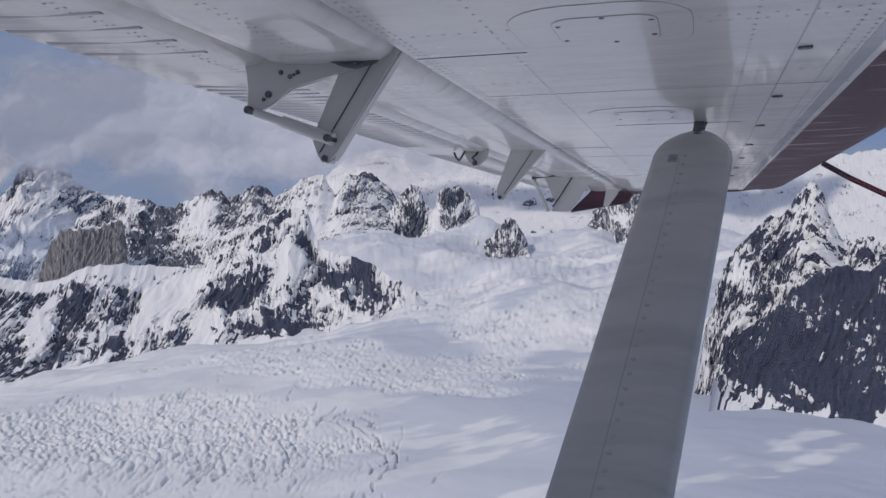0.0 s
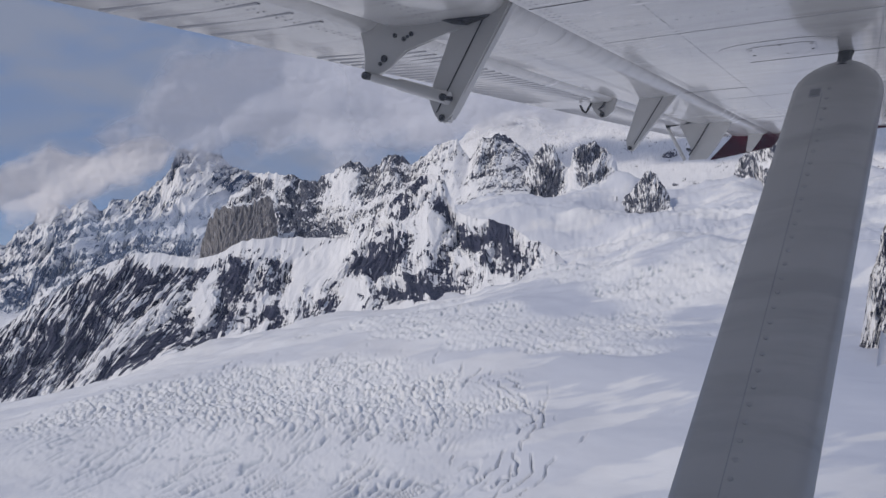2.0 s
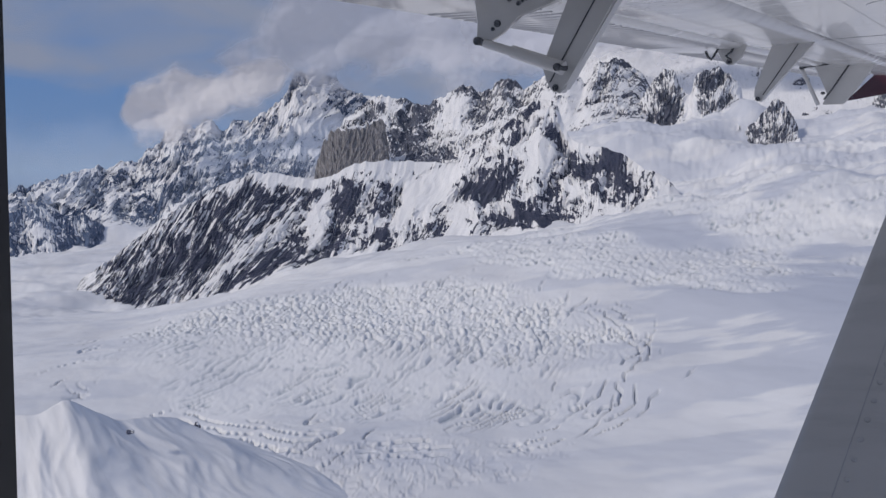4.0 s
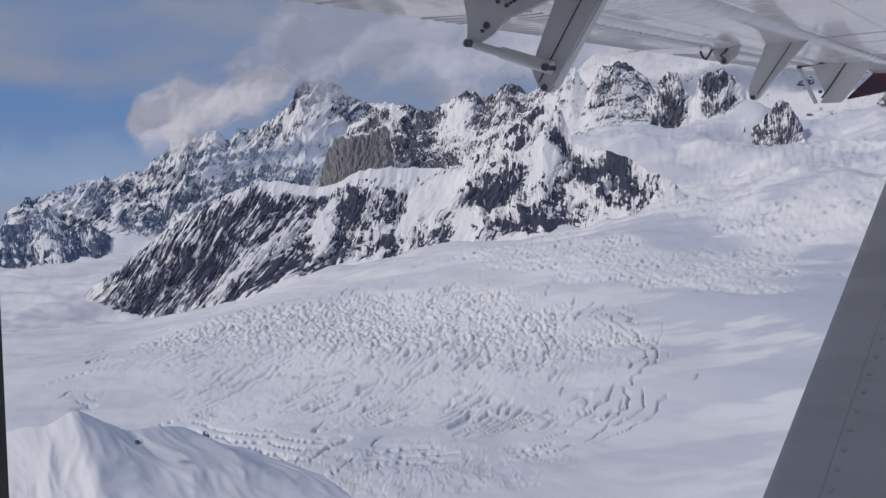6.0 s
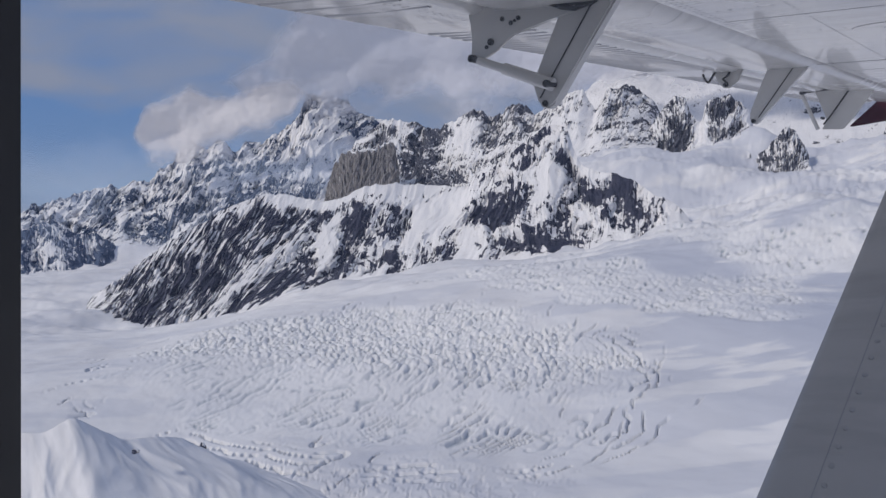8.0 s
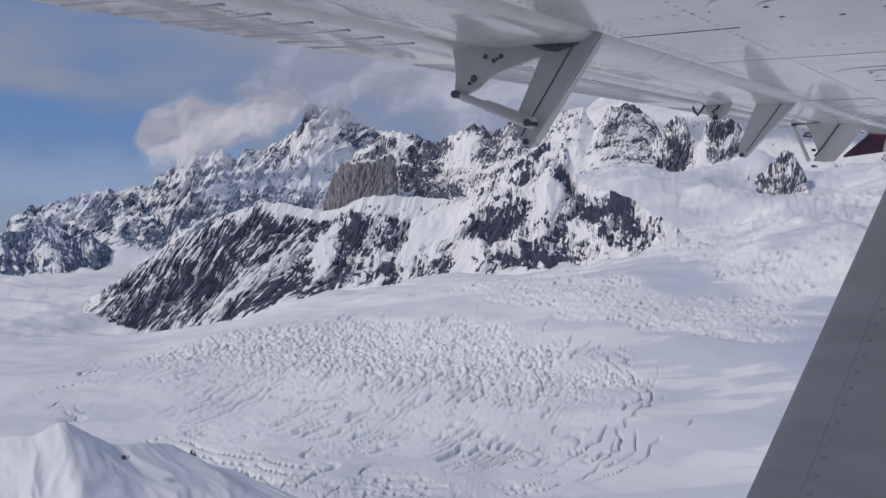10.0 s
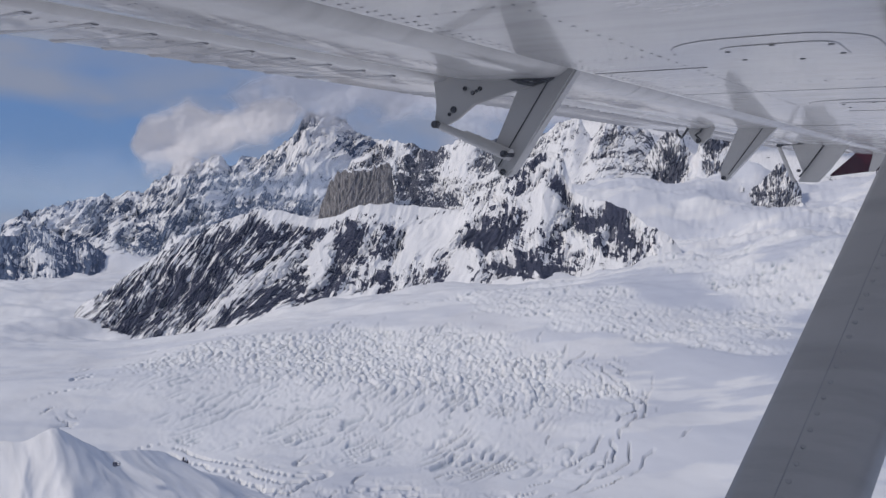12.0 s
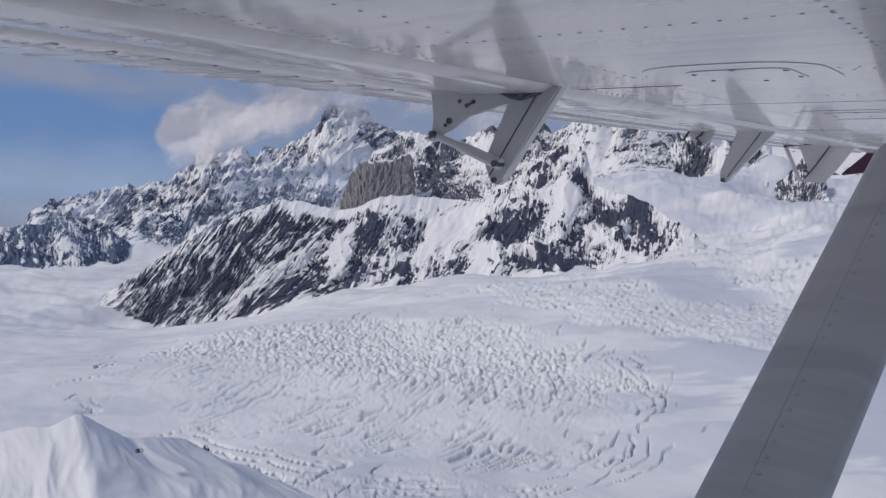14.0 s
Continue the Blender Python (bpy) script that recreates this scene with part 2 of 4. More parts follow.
CLIFF_CREST = [
    (-490, 3254, 425), (-472, 3256, 487), (-442, 3252, 562), (-408, 3229, 604), (-353, 3207, 609), (-297, 3207, 616),
    (-249, 3210, 630), (-211, 3213, 642), (-183, 3215, 605)]
CLIFF_FOOT = [
    (-502, 3211, 363), (-484, 3214, 363), (-451, 3204, 368), (-409, 3163, 373), (-353, 3149, 377), (-294, 3151, 381),
    (-244, 3155, 384), (-197, 3159, 384), (-167, 3164, 385)]
BACK_CREST = [
    (-461, 3571, 572), (-387, 3579, 670), (-327, 3576, 719), (-272, 3560, 760), (-183, 3532, 751), (-78, 3508, 731),
    (-9, 3495, 726), (61, 3479, 762), (139, 3457, 788), (206, 3439, 769), (265, 3420, 801), (323, 3398, 811),
    (387, 3363, 777), (448, 3333, 806), (488, 3314, 838), (560, 3283, 851), (608, 3245, 776), (656, 3258, 847),
    (740, 3285, 874), (821, 3299, 841), (898, 3279, 774)]
BACK_FOOT = [
    (-466, 3216, 409), (-399, 3225, 418), (-342, 3232, 424), (-278, 3230, 429), (-204, 3192, 431), (-125, 3176, 433),
    (-54, 3155, 434), (16, 3116, 440), (84, 3071, 452), (142, 3036, 467), (202, 3010, 493), (254, 2991, 513),
    (304, 2963, 525), (354, 2934, 538), (404, 2909, 551), (447, 2892, 555), (493, 2876, 575), (536, 2850, 595),
    (600, 2844, 615), (674, 2858, 625), (760, 2880, 629)]
TOWER_CREST = [
    (751, 3059, 630), (775, 3042, 677), (804, 3023, 728), (835, 3008, 777), (864, 2998, 806), (893, 2989, 784),
    (916, 2973, 724), (944, 2964, 698), (958, 2959, 758), (980, 2952, 792), (1038, 2947, 797), (1088, 2956, 768),
    (1141, 2961, 708)]
TOWER_FOOT = [
    (739, 2942, 607), (762, 2918, 585), (783, 2902, 559), (804, 2886, 546), (827, 2868, 549), (852, 2856, 560),
    (873, 2850, 595), (896, 2848, 618), (925, 2846, 620), (953, 2842, 606), (995, 2846, 632), (1040, 2853, 662),
    (1100, 2866, 680)]
ISLE_CREST = [
    (1057, 2765, 526), (1076, 2746, 578), (1095, 2727, 591), (1118, 2710, 624), (1149, 2688, 660), (1176, 2678, 629),
    (1204, 2678, 587), (1222, 2682, 558)]
ISLE_FOOT = [
    (1030, 2683, 516), (1046, 2655, 498), (1066, 2638, 492), (1090, 2622, 486), (1118, 2610, 490), (1141, 2604, 501),
    (1165, 2604, 526), (1192, 2608, 551)]
RIGHT_CREST = [
    (933, 1282, 267), (965, 1304, 350), (1007, 1330, 414), (1048, 1348, 481), (1087, 1347, 527), (1124, 1333, 563),
    (1158, 1316, 589), (1186, 1301, 626), (1206, 1282, 646), (1219, 1267, 613), (1228, 1250, 561), (1240, 1235, 531),
    (1264, 1218, 538), (1308, 1194, 525), (1371, 1151, 546), (1455, 1094, 566)]
RIGHT_FOOT = [
    (788, 1112, 268), (789, 1098, 257), (793, 1079, 249), (803, 1061, 248), (817, 1045, 251), (834, 1027, 250),
    (851, 1009, 254), (864, 988, 260), (874, 964, 254), (884, 937, 249), (897, 913, 253), (915, 887, 260),
    (934, 853, 266), (957, 796, 279), (982, 732, 292), (998, 676, 300)]
SPUR_CREST = [
    (880, 1139, 332), (921, 1141, 362), (955, 1133, 386), (982, 1123, 409), (1007, 1111, 432), (1026, 1094, 454),
    (1045, 1076, 469), (1066, 1056, 476), (1086, 1035, 473), (1137, 995, 496), (1203, 932, 514)]
SPUR_FOOT = [
    (799, 1057, 330), (807, 1045, 301), (822, 1025, 290), (844, 1002, 278), (859, 977, 277), (872, 952, 271),
    (885, 927, 271), (900, 902, 276), (919, 876, 282), (943, 817, 290), (970, 737, 298)]
EAST_CREST = [
    (1604, 2950, 658), (1623, 2918, 727), (1652, 2888, 771), (1688, 2859, 812), (1735, 2830, 838), (1785, 2806, 870),
    (1842, 2781, 838), (1897, 2758, 785), (1950, 2739, 717)]
EAST_FOOT = [
    (1562, 2862, 639), (1577, 2827, 628), (1593, 2791, 636), (1604, 2767, 569), (1631, 2729, 542), (1675, 2703, 555),
    (1728, 2669, 585), (1785, 2632, 618), (1851, 2593, 650)]
SNOWRANGE_CREST = [
    (-185, 4446, 748), (297, 4370, 800), (697, 4243, 938), (942, 4247, 1133), (1195, 4235, 1176), (1434, 4160, 1202),
    (1639, 4083, 1176), (1846, 3939, 1118), (2116, 3801, 1219), (2369, 3649, 1269), (2572, 3446, 1128),
    (2709, 3275, 939), (2775, 3153, 1010), (2956, 2984, 1023), (3099, 2835, 1036), (3350, 2533, 1053),
    (3564, 2222, 923)]
SNOWRANGE_FOOT = [
    (-159, 3897, 558), (253, 3691, 582), (569, 3453, 628), (749, 3368, 651), (925, 3272, 650), (1092, 3167, 647),
    (1229, 3063, 633), (1378, 2943, 618), (1578, 2841, 594), (1766, 2728, 571), (1940, 2607, 569), (2037, 2468, 566),
    (2078, 2367, 563), (2178, 2206, 559), (2210, 2029, 554), (2309, 1754, 546), (2373, 1486, 538)]
FAR_CREST = [
    (-2253, 4139, 362), (-2134, 4189, 377), (-2037, 4224, 405), (-1942, 4257, 435), (-1848, 4287, 460),
    (-1758, 4314, 493), (-1668, 4333, 503), (-1612, 4345, 488), (-1554, 4358, 561), (-1485, 4372, 622),
    (-1434, 4382, 676), (-1374, 4393, 699), (-1304, 4411, 679), (-1234, 4431, 727), (-1161, 4438, 673),
    (-1082, 4450, 719), (-1006, 4468, 715), (-945, 4491, 774), (-875, 4520, 821), (-818, 4559, 896),
    (-768, 4593, 989), (-701, 4640, 1028), (-626, 4674, 999), (-531, 4691, 934), (-435, 4711, 882), (-305, 4739, 846)]
FAR_FOOT = [
    (-2072, 3702, 172), (-1966, 3727, 174), (-1883, 3744, 179), (-1787, 3760, 169), (-1704, 3773, 179),
    (-1611, 3785, 194), (-1530, 3787, 211), (-1449, 3780, 205), (-1379, 3778, 184), (-1314, 3777, 176),
    (-1269, 3785, 213), (-1228, 3792, 245), (-1177, 3799, 270), (-1123, 3806, 289), (-1054, 3815, 306),
    (-993, 3824, 327), (-928, 3834, 345), (-871, 3842, 352), (-813, 3855, 352), (-765, 3866, 347), (-704, 3884, 346),
    (-644, 3912, 345), (-569, 3950, 350), (-491, 3996, 362), (-398, 4056, 375), (-286, 4130, 388)]
LOW_CREST = [
    (-2181, 3504, 228), (-2082, 3548, 253), (-1998, 3577, 269), (-1935, 3603, 274), (-1875, 3625, 285),
    (-1808, 3645, 322), (-1762, 3658, 302), (-1715, 3680, 256), (-1666, 3698, 251), (-1620, 3713, 246),
    (-1566, 3735, 209), (-1524, 3758, 155), (-1480, 3781, 116)]
LOW_FOOT = [
    (-2085, 3329, 102), (-1991, 3371, 100), (-1899, 3399, 99), (-1840, 3416, 99), (-1785, 3436, 98),
    (-1723, 3459, 98), (-1675, 3478, 100), (-1631, 3500, 104), (-1583, 3532, 104), (-1538, 3560, 108),
    (-1496, 3595, 111), (-1459, 3629, 114), (-1421, 3664, 114)]
FORE_CREST = [
    (-439, 613, 253), (-410, 618, 256), (-385, 621, 258), (-363, 624, 259), (-344, 628, 263), (-325, 632, 264),
    (-310, 641, 270), (-303, 646, 267), (-292, 652, 259), (-275, 663, 248), (-256, 683, 242), (-240, 703, 236),
    (-230, 716, 226), (-222, 746, 207), (-212, 778, 190), (-199, 808, 174), (-185, 821, 161), (-172, 833, 147)]
FORE_FOOT = [
    (-344, 464, 150), (-311, 472, 150), (-282, 479, 150), (-257, 485, 150), (-237, 491, 150), (-222, 497, 150),
    (-207, 506, 150), (-190, 517, 150), (-156, 532, 151), (-116, 552, 153), (-81, 577, 155), (-49, 603, 157),
    (-28, 640, 160), (-18, 680, 159), (-18, 716, 153), (-20, 749, 140), (-18, 779, 120), (-10, 800, 95)]


# ---- ground: one snow-covered glacier out to the horizon ----
# places (x, y, height) that the glacier's surface passes through
GLACIER_LEVELS = [
    (-1028, 2283, 78), (-780, 2252, 58), (-574, 2257, 113), (-355, 2261, 168), (-95, 2261, 225), (126, 2245, 248),
    (335, 2215, 276), (567, 2193, 335), (804, 2886, 540), (1090, 2622, 480), (793, 1079, 243), (884, 937, 243),
    (-242, 1480, 187), (10, 1250, 205), (173, 1147, 204), (-226, 830, 170), (-60, 878, 167), (132, 890, 162),
    (344, 939, 203), (551, 1502, 262), (729, 684, 224), (-1741, 3378, 110), (974, 2084, 425), (-754, 1524, 139),
    (-294, 600, 150), (771, 2326, 385), (0, 300, 150), (-1800, 1500, 90), (-2600, 3300, 90), (1700, 2500, 520),
    (600, 2950, 590), (1000, 3400, 680), (1500, 3200, 620), (2200, 2600, 580), (1500, 1900, 420), (500, 3500, 640),
    (1900, 3400, 700), (342, 2940, 510), (0, 3130, 400), (-250, 3230, 370), (708, 2864, 596), (150, 2750, 420)]

# the snow also meets the foot of every ridge
FOOT_LEVELS = [(px, py, pz - 5) for foot in (FRONT_FOOT[::2], BACK_FOOT[8::2], TOWER_FOOT[::2], ISLE_FOOT[::2], RIGHT_FOOT[:12], EAST_FOOT[::2], LOW_FOOT, FAR_FOOT[2:16])
               for px, py, pz in foot]


def glacier_level(x, y):
    total, weight = 0.0, 0.0
    for levels, soft in ((GLACIER_LEVELS, 140.0), (FOOT_LEVELS, 60.0)):
        for px, py, pz in levels:
            w = 1.0 / ((x - px) ** 2 + (y - py) ** 2 + soft ** 2) ** 1.7
            total, weight = total + w * pz, weight + w
    return total / weight


def crevasse_field(x, y):
    """Depth of the broken ice below the snow's surface, and how far blue ice, darkened for shade, shows."""
    wx, wy = 40 * fbm(x / 260, y / 260, 2, 5), 40 * fbm(x / 260, y / 260, 2, 9)
    # the icefall's lobe
    lobe = 1 - ((x + 118 + 0.22 * (y - 1180)) / 400) ** 2 - ((y - 1255) / 445) ** 2 + 0.25 * fbm(x / 120, y / 120, 3, 21)
    in_lobe = step01(0.0, 0.35, lobe)
    # long cracks across the flow, bending outwards
    across = (x + 100) * np.sin(radians(68)) - (y - 1050) * np.cos(radians(68)) + 0.0007 * np.minimum(y - 1080, 0) ** 2 + wx * 0.15
    along = (x + 100) * np.cos(radians(68)) + (y - 1050) * np.sin(radians(68)) + wy
    n = grad_noise(across / 11, along / 62, 41) + 0.5 * grad_noise(across / 6, along / 30, 43)
    phase = across / 14.0 + 0.8 * fbm(x / 200, y / 330, 2, 19) + 0.50 * fbm(x / 30, y / 46, 2, 20) + 1.3 * grad_noise(across / 44, along / 260, 23)
    cracks = step01(0.74, 0.92, 0.5 + 0.42 * np.sin(2 * math.pi * phase) + 0.24 * n + 0.34 * grad_noise(across / 24, along / 75, 29)) * step01(-0.35, 0.25, fbm(x / 90, y / 150, 2, 33) + 0.12)
    # blocky seracs on the far side of the lobe
    d1, d2, v = cells((x + wx) / 15, (y + wy) / 23, 3)
    blocks = (1 - step01(0.04, 0.16, d2 - d1)) * 1.1 * step01(0.3, 0.5, v) + (1 - v) * 0.75
    s1, s2, sv = cells((x + 0.5 * wx) / 7.5, (y + 0.5 * wy) / 12, 47)
    shards = (1 - step01(0.05, 0.22, s2 - s1)) * step01(0.35, 0.5, sv) + 0.8 * (1 - sv)
    upper = step01(1020, 1250, y + 0.35 * x)
    west = 0.45 + 0.55 * step01(-380, -120, x)
    depth = in_lobe * (cracks * (3.5 + 4.5 * step01(0, 260, x + 150)) * west * (1 - 0.75 * upper) + (blocks * 8.5 + shards * 3.2) * (0.05 + 0.95 * upper) + (0.6 + 0.8 * upper) * fbm(x / 7, y / 10, 3, 8))
    # pits where the ice has pulled apart, their inner shade put into the colour
    pit = step01(0.40, 0.50, grad_noise((x + 0.6 * y) / 10, (y - 0.6 * x) / 22, 141) + 0.35 * grad_noise(x / 5, y / 9, 142))
    pit = pit * step01(0.0, 0.3, fbm(x / 80, y / 80, 2, 143))
    depth = 0.8 * depth + in_lobe * pit * (1.5 + 3.5 * upper)
    # thin open cracks along the lobe's near edge
    edge = step01(-0.45, -0.15, lobe) * (1 - in_lobe)
    gap = across + 10 * fbm(x / 60, y / 60, 2, 77)
    line = 1 - step01(0.008, 0.024, np.abs(grad_noise(gap / 60, along / 420, 15)))
    line *= step01(0.0, 0.25, grad_noise(x / 70, y / 70, 55) + 0.1)
    depth = depth + edge * line * 9
    # thin cracks bending round the lobe's rim
    rim = 1 - ((x + 118 + 0.22 * (y - 1180)) / 400) ** 2 - ((y - 1255) / 445) ** 2 + 0.06 * fbm(x / 110, y / 110, 2, 151)
    arc = np.abs((rim / 0.105 + 0.5 * fbm(x / 50, y / 50, 2, 152)) % 1.0 - 0.5)
    arc = (1 - step01(0.035, 0.075, arc)) * step01(0.0, 0.12, grad_noise(x / 150, y / 150, 153) + 0.05)
    arc = arc * step01(-0.36, -0.22, rim) * (1 - step01(0.06, 0.18, rim)) * step01(-60, 60, 0.8 * (x + 150) - (y - 1255))
    depth = depth + arc * 9
    # broken ice higher up the glacier
    high = step01(0.15, 0.45, fbm(x / 420 + 3.1, y / 420, 3, 61) + 0.5 - ((x - 560) / 560) ** 2 - ((y - 1800) / 520) ** 2 + 0.3)
    e1, e2, w = cells((x + wx) / 13, (y + wy) / 24, 91)
    slots = step01(0.25, 0.7, grad_noise((x + 0.5 * y + wx) / 13, (y - 0.5 * x) / 70, 97) + 0.3 * grad_noise(x / 7, y / 16, 98))
    depth = depth + high * ((1 - step01(0.02, 0.25, e2 - e1)) * 1.8 + (1 - w) * 2.6 + slots * 3.0 + pit * 12 + 1.2 * fbm(x / 9, y / 14, 3, 99))
    # icefall below the upper basin
    fall = step01(0.0, 0.4, 0.9 - ((x - 1150) / 450) ** 2 - ((y - 2350) / 260) ** 2)
    depth = depth + fall * (1 - w) * 8
    # hummocks below the icefall
    hump = step01(0.0, 0.5, 1 - ((x + 90) / 210) ** 2 - ((y - 745) / 95) ** 2 + 0.4 * fbm(x / 60, y / 60, 2, 66))
    g1, g2, gv = cells((x + 0.3 * wx) / 19, (y + 0.3 * wy) / 15, 67)
    depth = depth + hump * (2.6 * (1 - gv) * step01(0.0, 0.4, g2 - g1) + 2.2 * (1 - step01(0.0, 0.12, g2 - g1)))
    ice_shade = np.clip((in_lobe * cracks * (1 - 0.5 * upper) + edge * line + 2.2 * arc + in_lobe * upper * (blocks > 1.1) * 0.5 + high * slots * 0.3), 0, 1)
    paler = np.clip(in_lobe * (0.45 + 0.55 * upper) + 0.5 * high, 0, 1)
    return depth - 2.5 * in_lobe * upper, np.clip(ice_shade * 0.32 + (high + 0.3 * in_lobe) * pit, 0, 1), paler


def ground_height(x, y):
    r = np.hypot(x, y)
    base = glacier_level(x, y)
    base = base + 5.0 * fbm(x / 300, y / 300, 3, 2) * step01(200, 900, r)
    base = base + 13.0 * fbm(x / 210 + 7, y / 110, 4, 12) * step01(1500, 2300, r)
    # long swells and broken steps of the upper basin
    basin = step01(1900, 2400, r) * step01(200, 500, x)
    swell = fbm((x + 0.35 * y) / 240 + 3, (y - 0.35 * x) / 85, 4, 112, 0.6)
    base = base + basin * (8.0 * swell + 1.6 * fbm(x / 14, y / 20, 3, 114) + 3.0 * step01(0.10, 0.26, swell + 0.25 * fbm(x / 25, y / 25, 3, 113)))
    # wind-packed drifts
    base = base + 0.7 * fbm(x / 45 + y / 90, y / 60, 3, 4)
    return base


def build_ground():
    az = np.radians(np.concatenate([np.arange(-36, 52, 0.1), np.arange(52, 324, 4.0)]))
    r = [0.5, 60, 120, 200, 280, 340]
    while r[-1] < 4990:
        r.append(r[-1] * 1.0052)
    r = np.array(r + [5600, 7500, 12000])
    R_, A_ = np.meshgrid(r, az, indexing="ij")
    x, y = R_ * np.sin(A_), R_ * np.cos(A_)
    z = ground_height(x, y)
    depth, ice_shade, paler = crevasse_field(x, y)
    z = z - depth
    # cloud shade painted onto the snow as long blue-grey bands
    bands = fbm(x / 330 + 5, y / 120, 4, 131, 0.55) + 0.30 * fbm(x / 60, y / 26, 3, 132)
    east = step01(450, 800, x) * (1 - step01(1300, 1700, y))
    cloud_shade = step01(-0.02, 0.42, bands + 0.45 * step01(60, 500, x) + 0.5 * east) * step01(300, 700, np.hypot(x, y)) * (1 - 0.30 * step01(1750, 2200, y))
    return tagged(grid_object("ground", np.stack([x, y, z], -1), MAT_GLACIER, {"ice_shade": ice_shade, "paler": paler, "cloud_shade": (1 - 0.9 * paler) * cloud_shade * (0.32 + 0.53 * step01(100, 600, x) + 0.15 * east)}, closed=True),
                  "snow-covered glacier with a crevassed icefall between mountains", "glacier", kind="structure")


build_ground()


# ---- mountains: ridges between a crest and a foot, with spurs, gullies and snow ----
def mountain(name, label, crest, foot, mat, cols, rows, relief=28, spur=110, jag=10, bare=0.0, streak=1.0, slant=0.0, lumps=1.0, comb_by=((0, 1.0), (1, 1.0)),
             patches=(), seed=1, back=1.0, power=1.15, sink=25, cover=0.12, vertical=1.0, scale=1.0, crag=70, stiff=False, ribs=(), apron=120, ragged=0.3,
             weights=(0.26, 0.16, 0.06, 0.40, 0.12, 0.06, 0.42, 0.24)):
    crest, foot = np.array(crest, float), np.array(foot, float)
    run = np.concatenate([[0], np.cumsum(np.hypot(*np.diff(crest[:, :2], axis=0).T))])
    u = np.linspace(0, run[-1], cols)

    def smooth_along(a):
        k = np.interp(u, run, np.arange(len(run)))
        i = np.clip(k.astype(int), 0, len(run) - 2)
        t = (k - i)[:, None]
        p0, p1, p2, p3 = a[np.maximum(i - 1, 0)], a[i], a[i + 1], a[np.minimum(i + 2, len(a) - 1)]
        return 0.5 * (2 * p1 + (p2 - p0) * t + (2 * p0 - 5 * p1 + 4 * p2 - p3) * t ** 2 + (3 * p1 - p0 - 3 * p2 + p3) * t ** 3)
    def straight_along(a):
        return np.stack([np.interp(u, run, a[:, k]) for k in range(3)], -1)
    c, f = (straight_along if stiff else smooth_along)(crest), smooth_along(foot)
    ends = step01(0, 0.04, u / run[-1]) * step01(0, 0.04, 1 - u / run[-1])
    teeth = ends * jag * (ridged(u / crag, 0 * u + seed, 5, seed) * 2 - 1.35)
    # both ends run out under the snow
    c[:, 2] -= (sink + 30) * (1 - step01(0, 0.04, u / run[-1]) * step01(0, 0.04, 1 - u / run[-1]))
    f[:, 2] -= sink
    nb = max(8, rows // 5)
    s = np.concatenate([[-1.0, 0.0], np.linspace(0, 1, rows)[1:], 1 + np.linspace(0, 1, nb + 1)[1:]])
    S_, U_ = np.meshgrid(s, u, indexing="ij")
    face = np.clip(S_, 0, 1)[..., None]
    behind = np.clip(S_ - 1, 0, 1)[..., None]
    far = c + (c - f) * back
    far[:, 2] = f[:, 2] - 40
    p = f[None] + (c - f)[None] * face
    p[..., 2] = f[None, :, 2] + (c - f)[None, :, 2] * face[..., 0] ** power
    p[..., 2] += teeth[None] * (face[..., 0] ** 5) * (1 - behind[..., 0]) ** 2
    p = p + (far - c)[None] * behind
    p[0, :, :2] += (f - c)[:, :2] / (np.linalg.norm((f - c)[:, :2], axis=1)[:, None] + 1e-6) * apron
    p[0, :, 2] -= apron * 0.8
    out = (f - c)[:, :2]
    length = np.linalg.norm(f - c, axis=1)
    out = out / (np.linalg.norm(out, axis=1)[:, None] + 1e-6)
    v = face[..., 0] * length[None]
    if isinstance(slant, list):
        slant = np.interp(u / run[-1], *zip(*slant))[None]
    wander = 25 * fbm(U_ / 150, v / 150, 2, seed + 3)
    uu = U_ + slant * (length[None] - v) + wander
    big = ridged(uu / spur, v / (spur * 2.6), 3, seed + 5) - 0.72
    small = ridged(uu / (spur * 0.28), v / (spur * 0.9), 3, seed + 6) - 0.72
    # bare rock: ribs that wind and steepness keep clear of snow, combed down the fall line
    k = scale
    mid = ridged(uu / (spur * 0.5), v / (spur * 1.1), 4, seed + 9, 0.6) - 0.72
    comb = fbm(uu / (14 * k), v / (70 * k * streak), 4, seed + 11, 0.6)
    broad = fbm(uu / (120 * k), v / (95 * k), 3, seed + 12)
    spots = fbm(U_ / (30 * k), v / (22 * k), 5, seed + 13, 0.6)
    fine = fbm(uu / (4.5 * k), v / (30 * k * streak), 3, seed + 14, 0.65)
    lean = uu + 0.55 * v
    slabs = 0.6 * cells(lean / (30 * k) + 0.25 * comb, (v - 0.4 * uu) / (44 * k) + 0.25 * spots, seed + 15)[2]
    slabs = slabs + 0.4 * cells((uu - 0.5 * v) / (13 * k), v / (34 * k) + 0.2 * spots, seed + 18)[2] - 0.5
    chips = cells(uu / (9 * k) + 0.4 * fine, v / (17 * k * streak), seed + 16)[2] - 0.5
    rock = 0.5 + bare + sum(w * n for w, n in zip(weights, (mid, small, comb, broad, spots, fine, slabs, chips)))
    nu = U_ / run[-1]
    for pu, ps, ru, rs, gain in patches:
        rock = rock + gain * np.exp(-(((nu - pu) / ru) ** 2 + ((face[..., 0] - ps) / rs) ** 2) ** 1.5)
    rock = rock - 1.2 * (1 - step01(0.0, cover, face[..., 0] + ragged * (0.55 * broad + 0.35 * comb + 0.25 * spots))) - 1.2 * step01(0.05, 0.3, behind[..., 0])
    win = np.sin(np.pi * np.clip(S_, 0, 1.3) / 1.3) ** 0.6 + 0.12 * (S_ >= 0) * (S_ < 0.2)
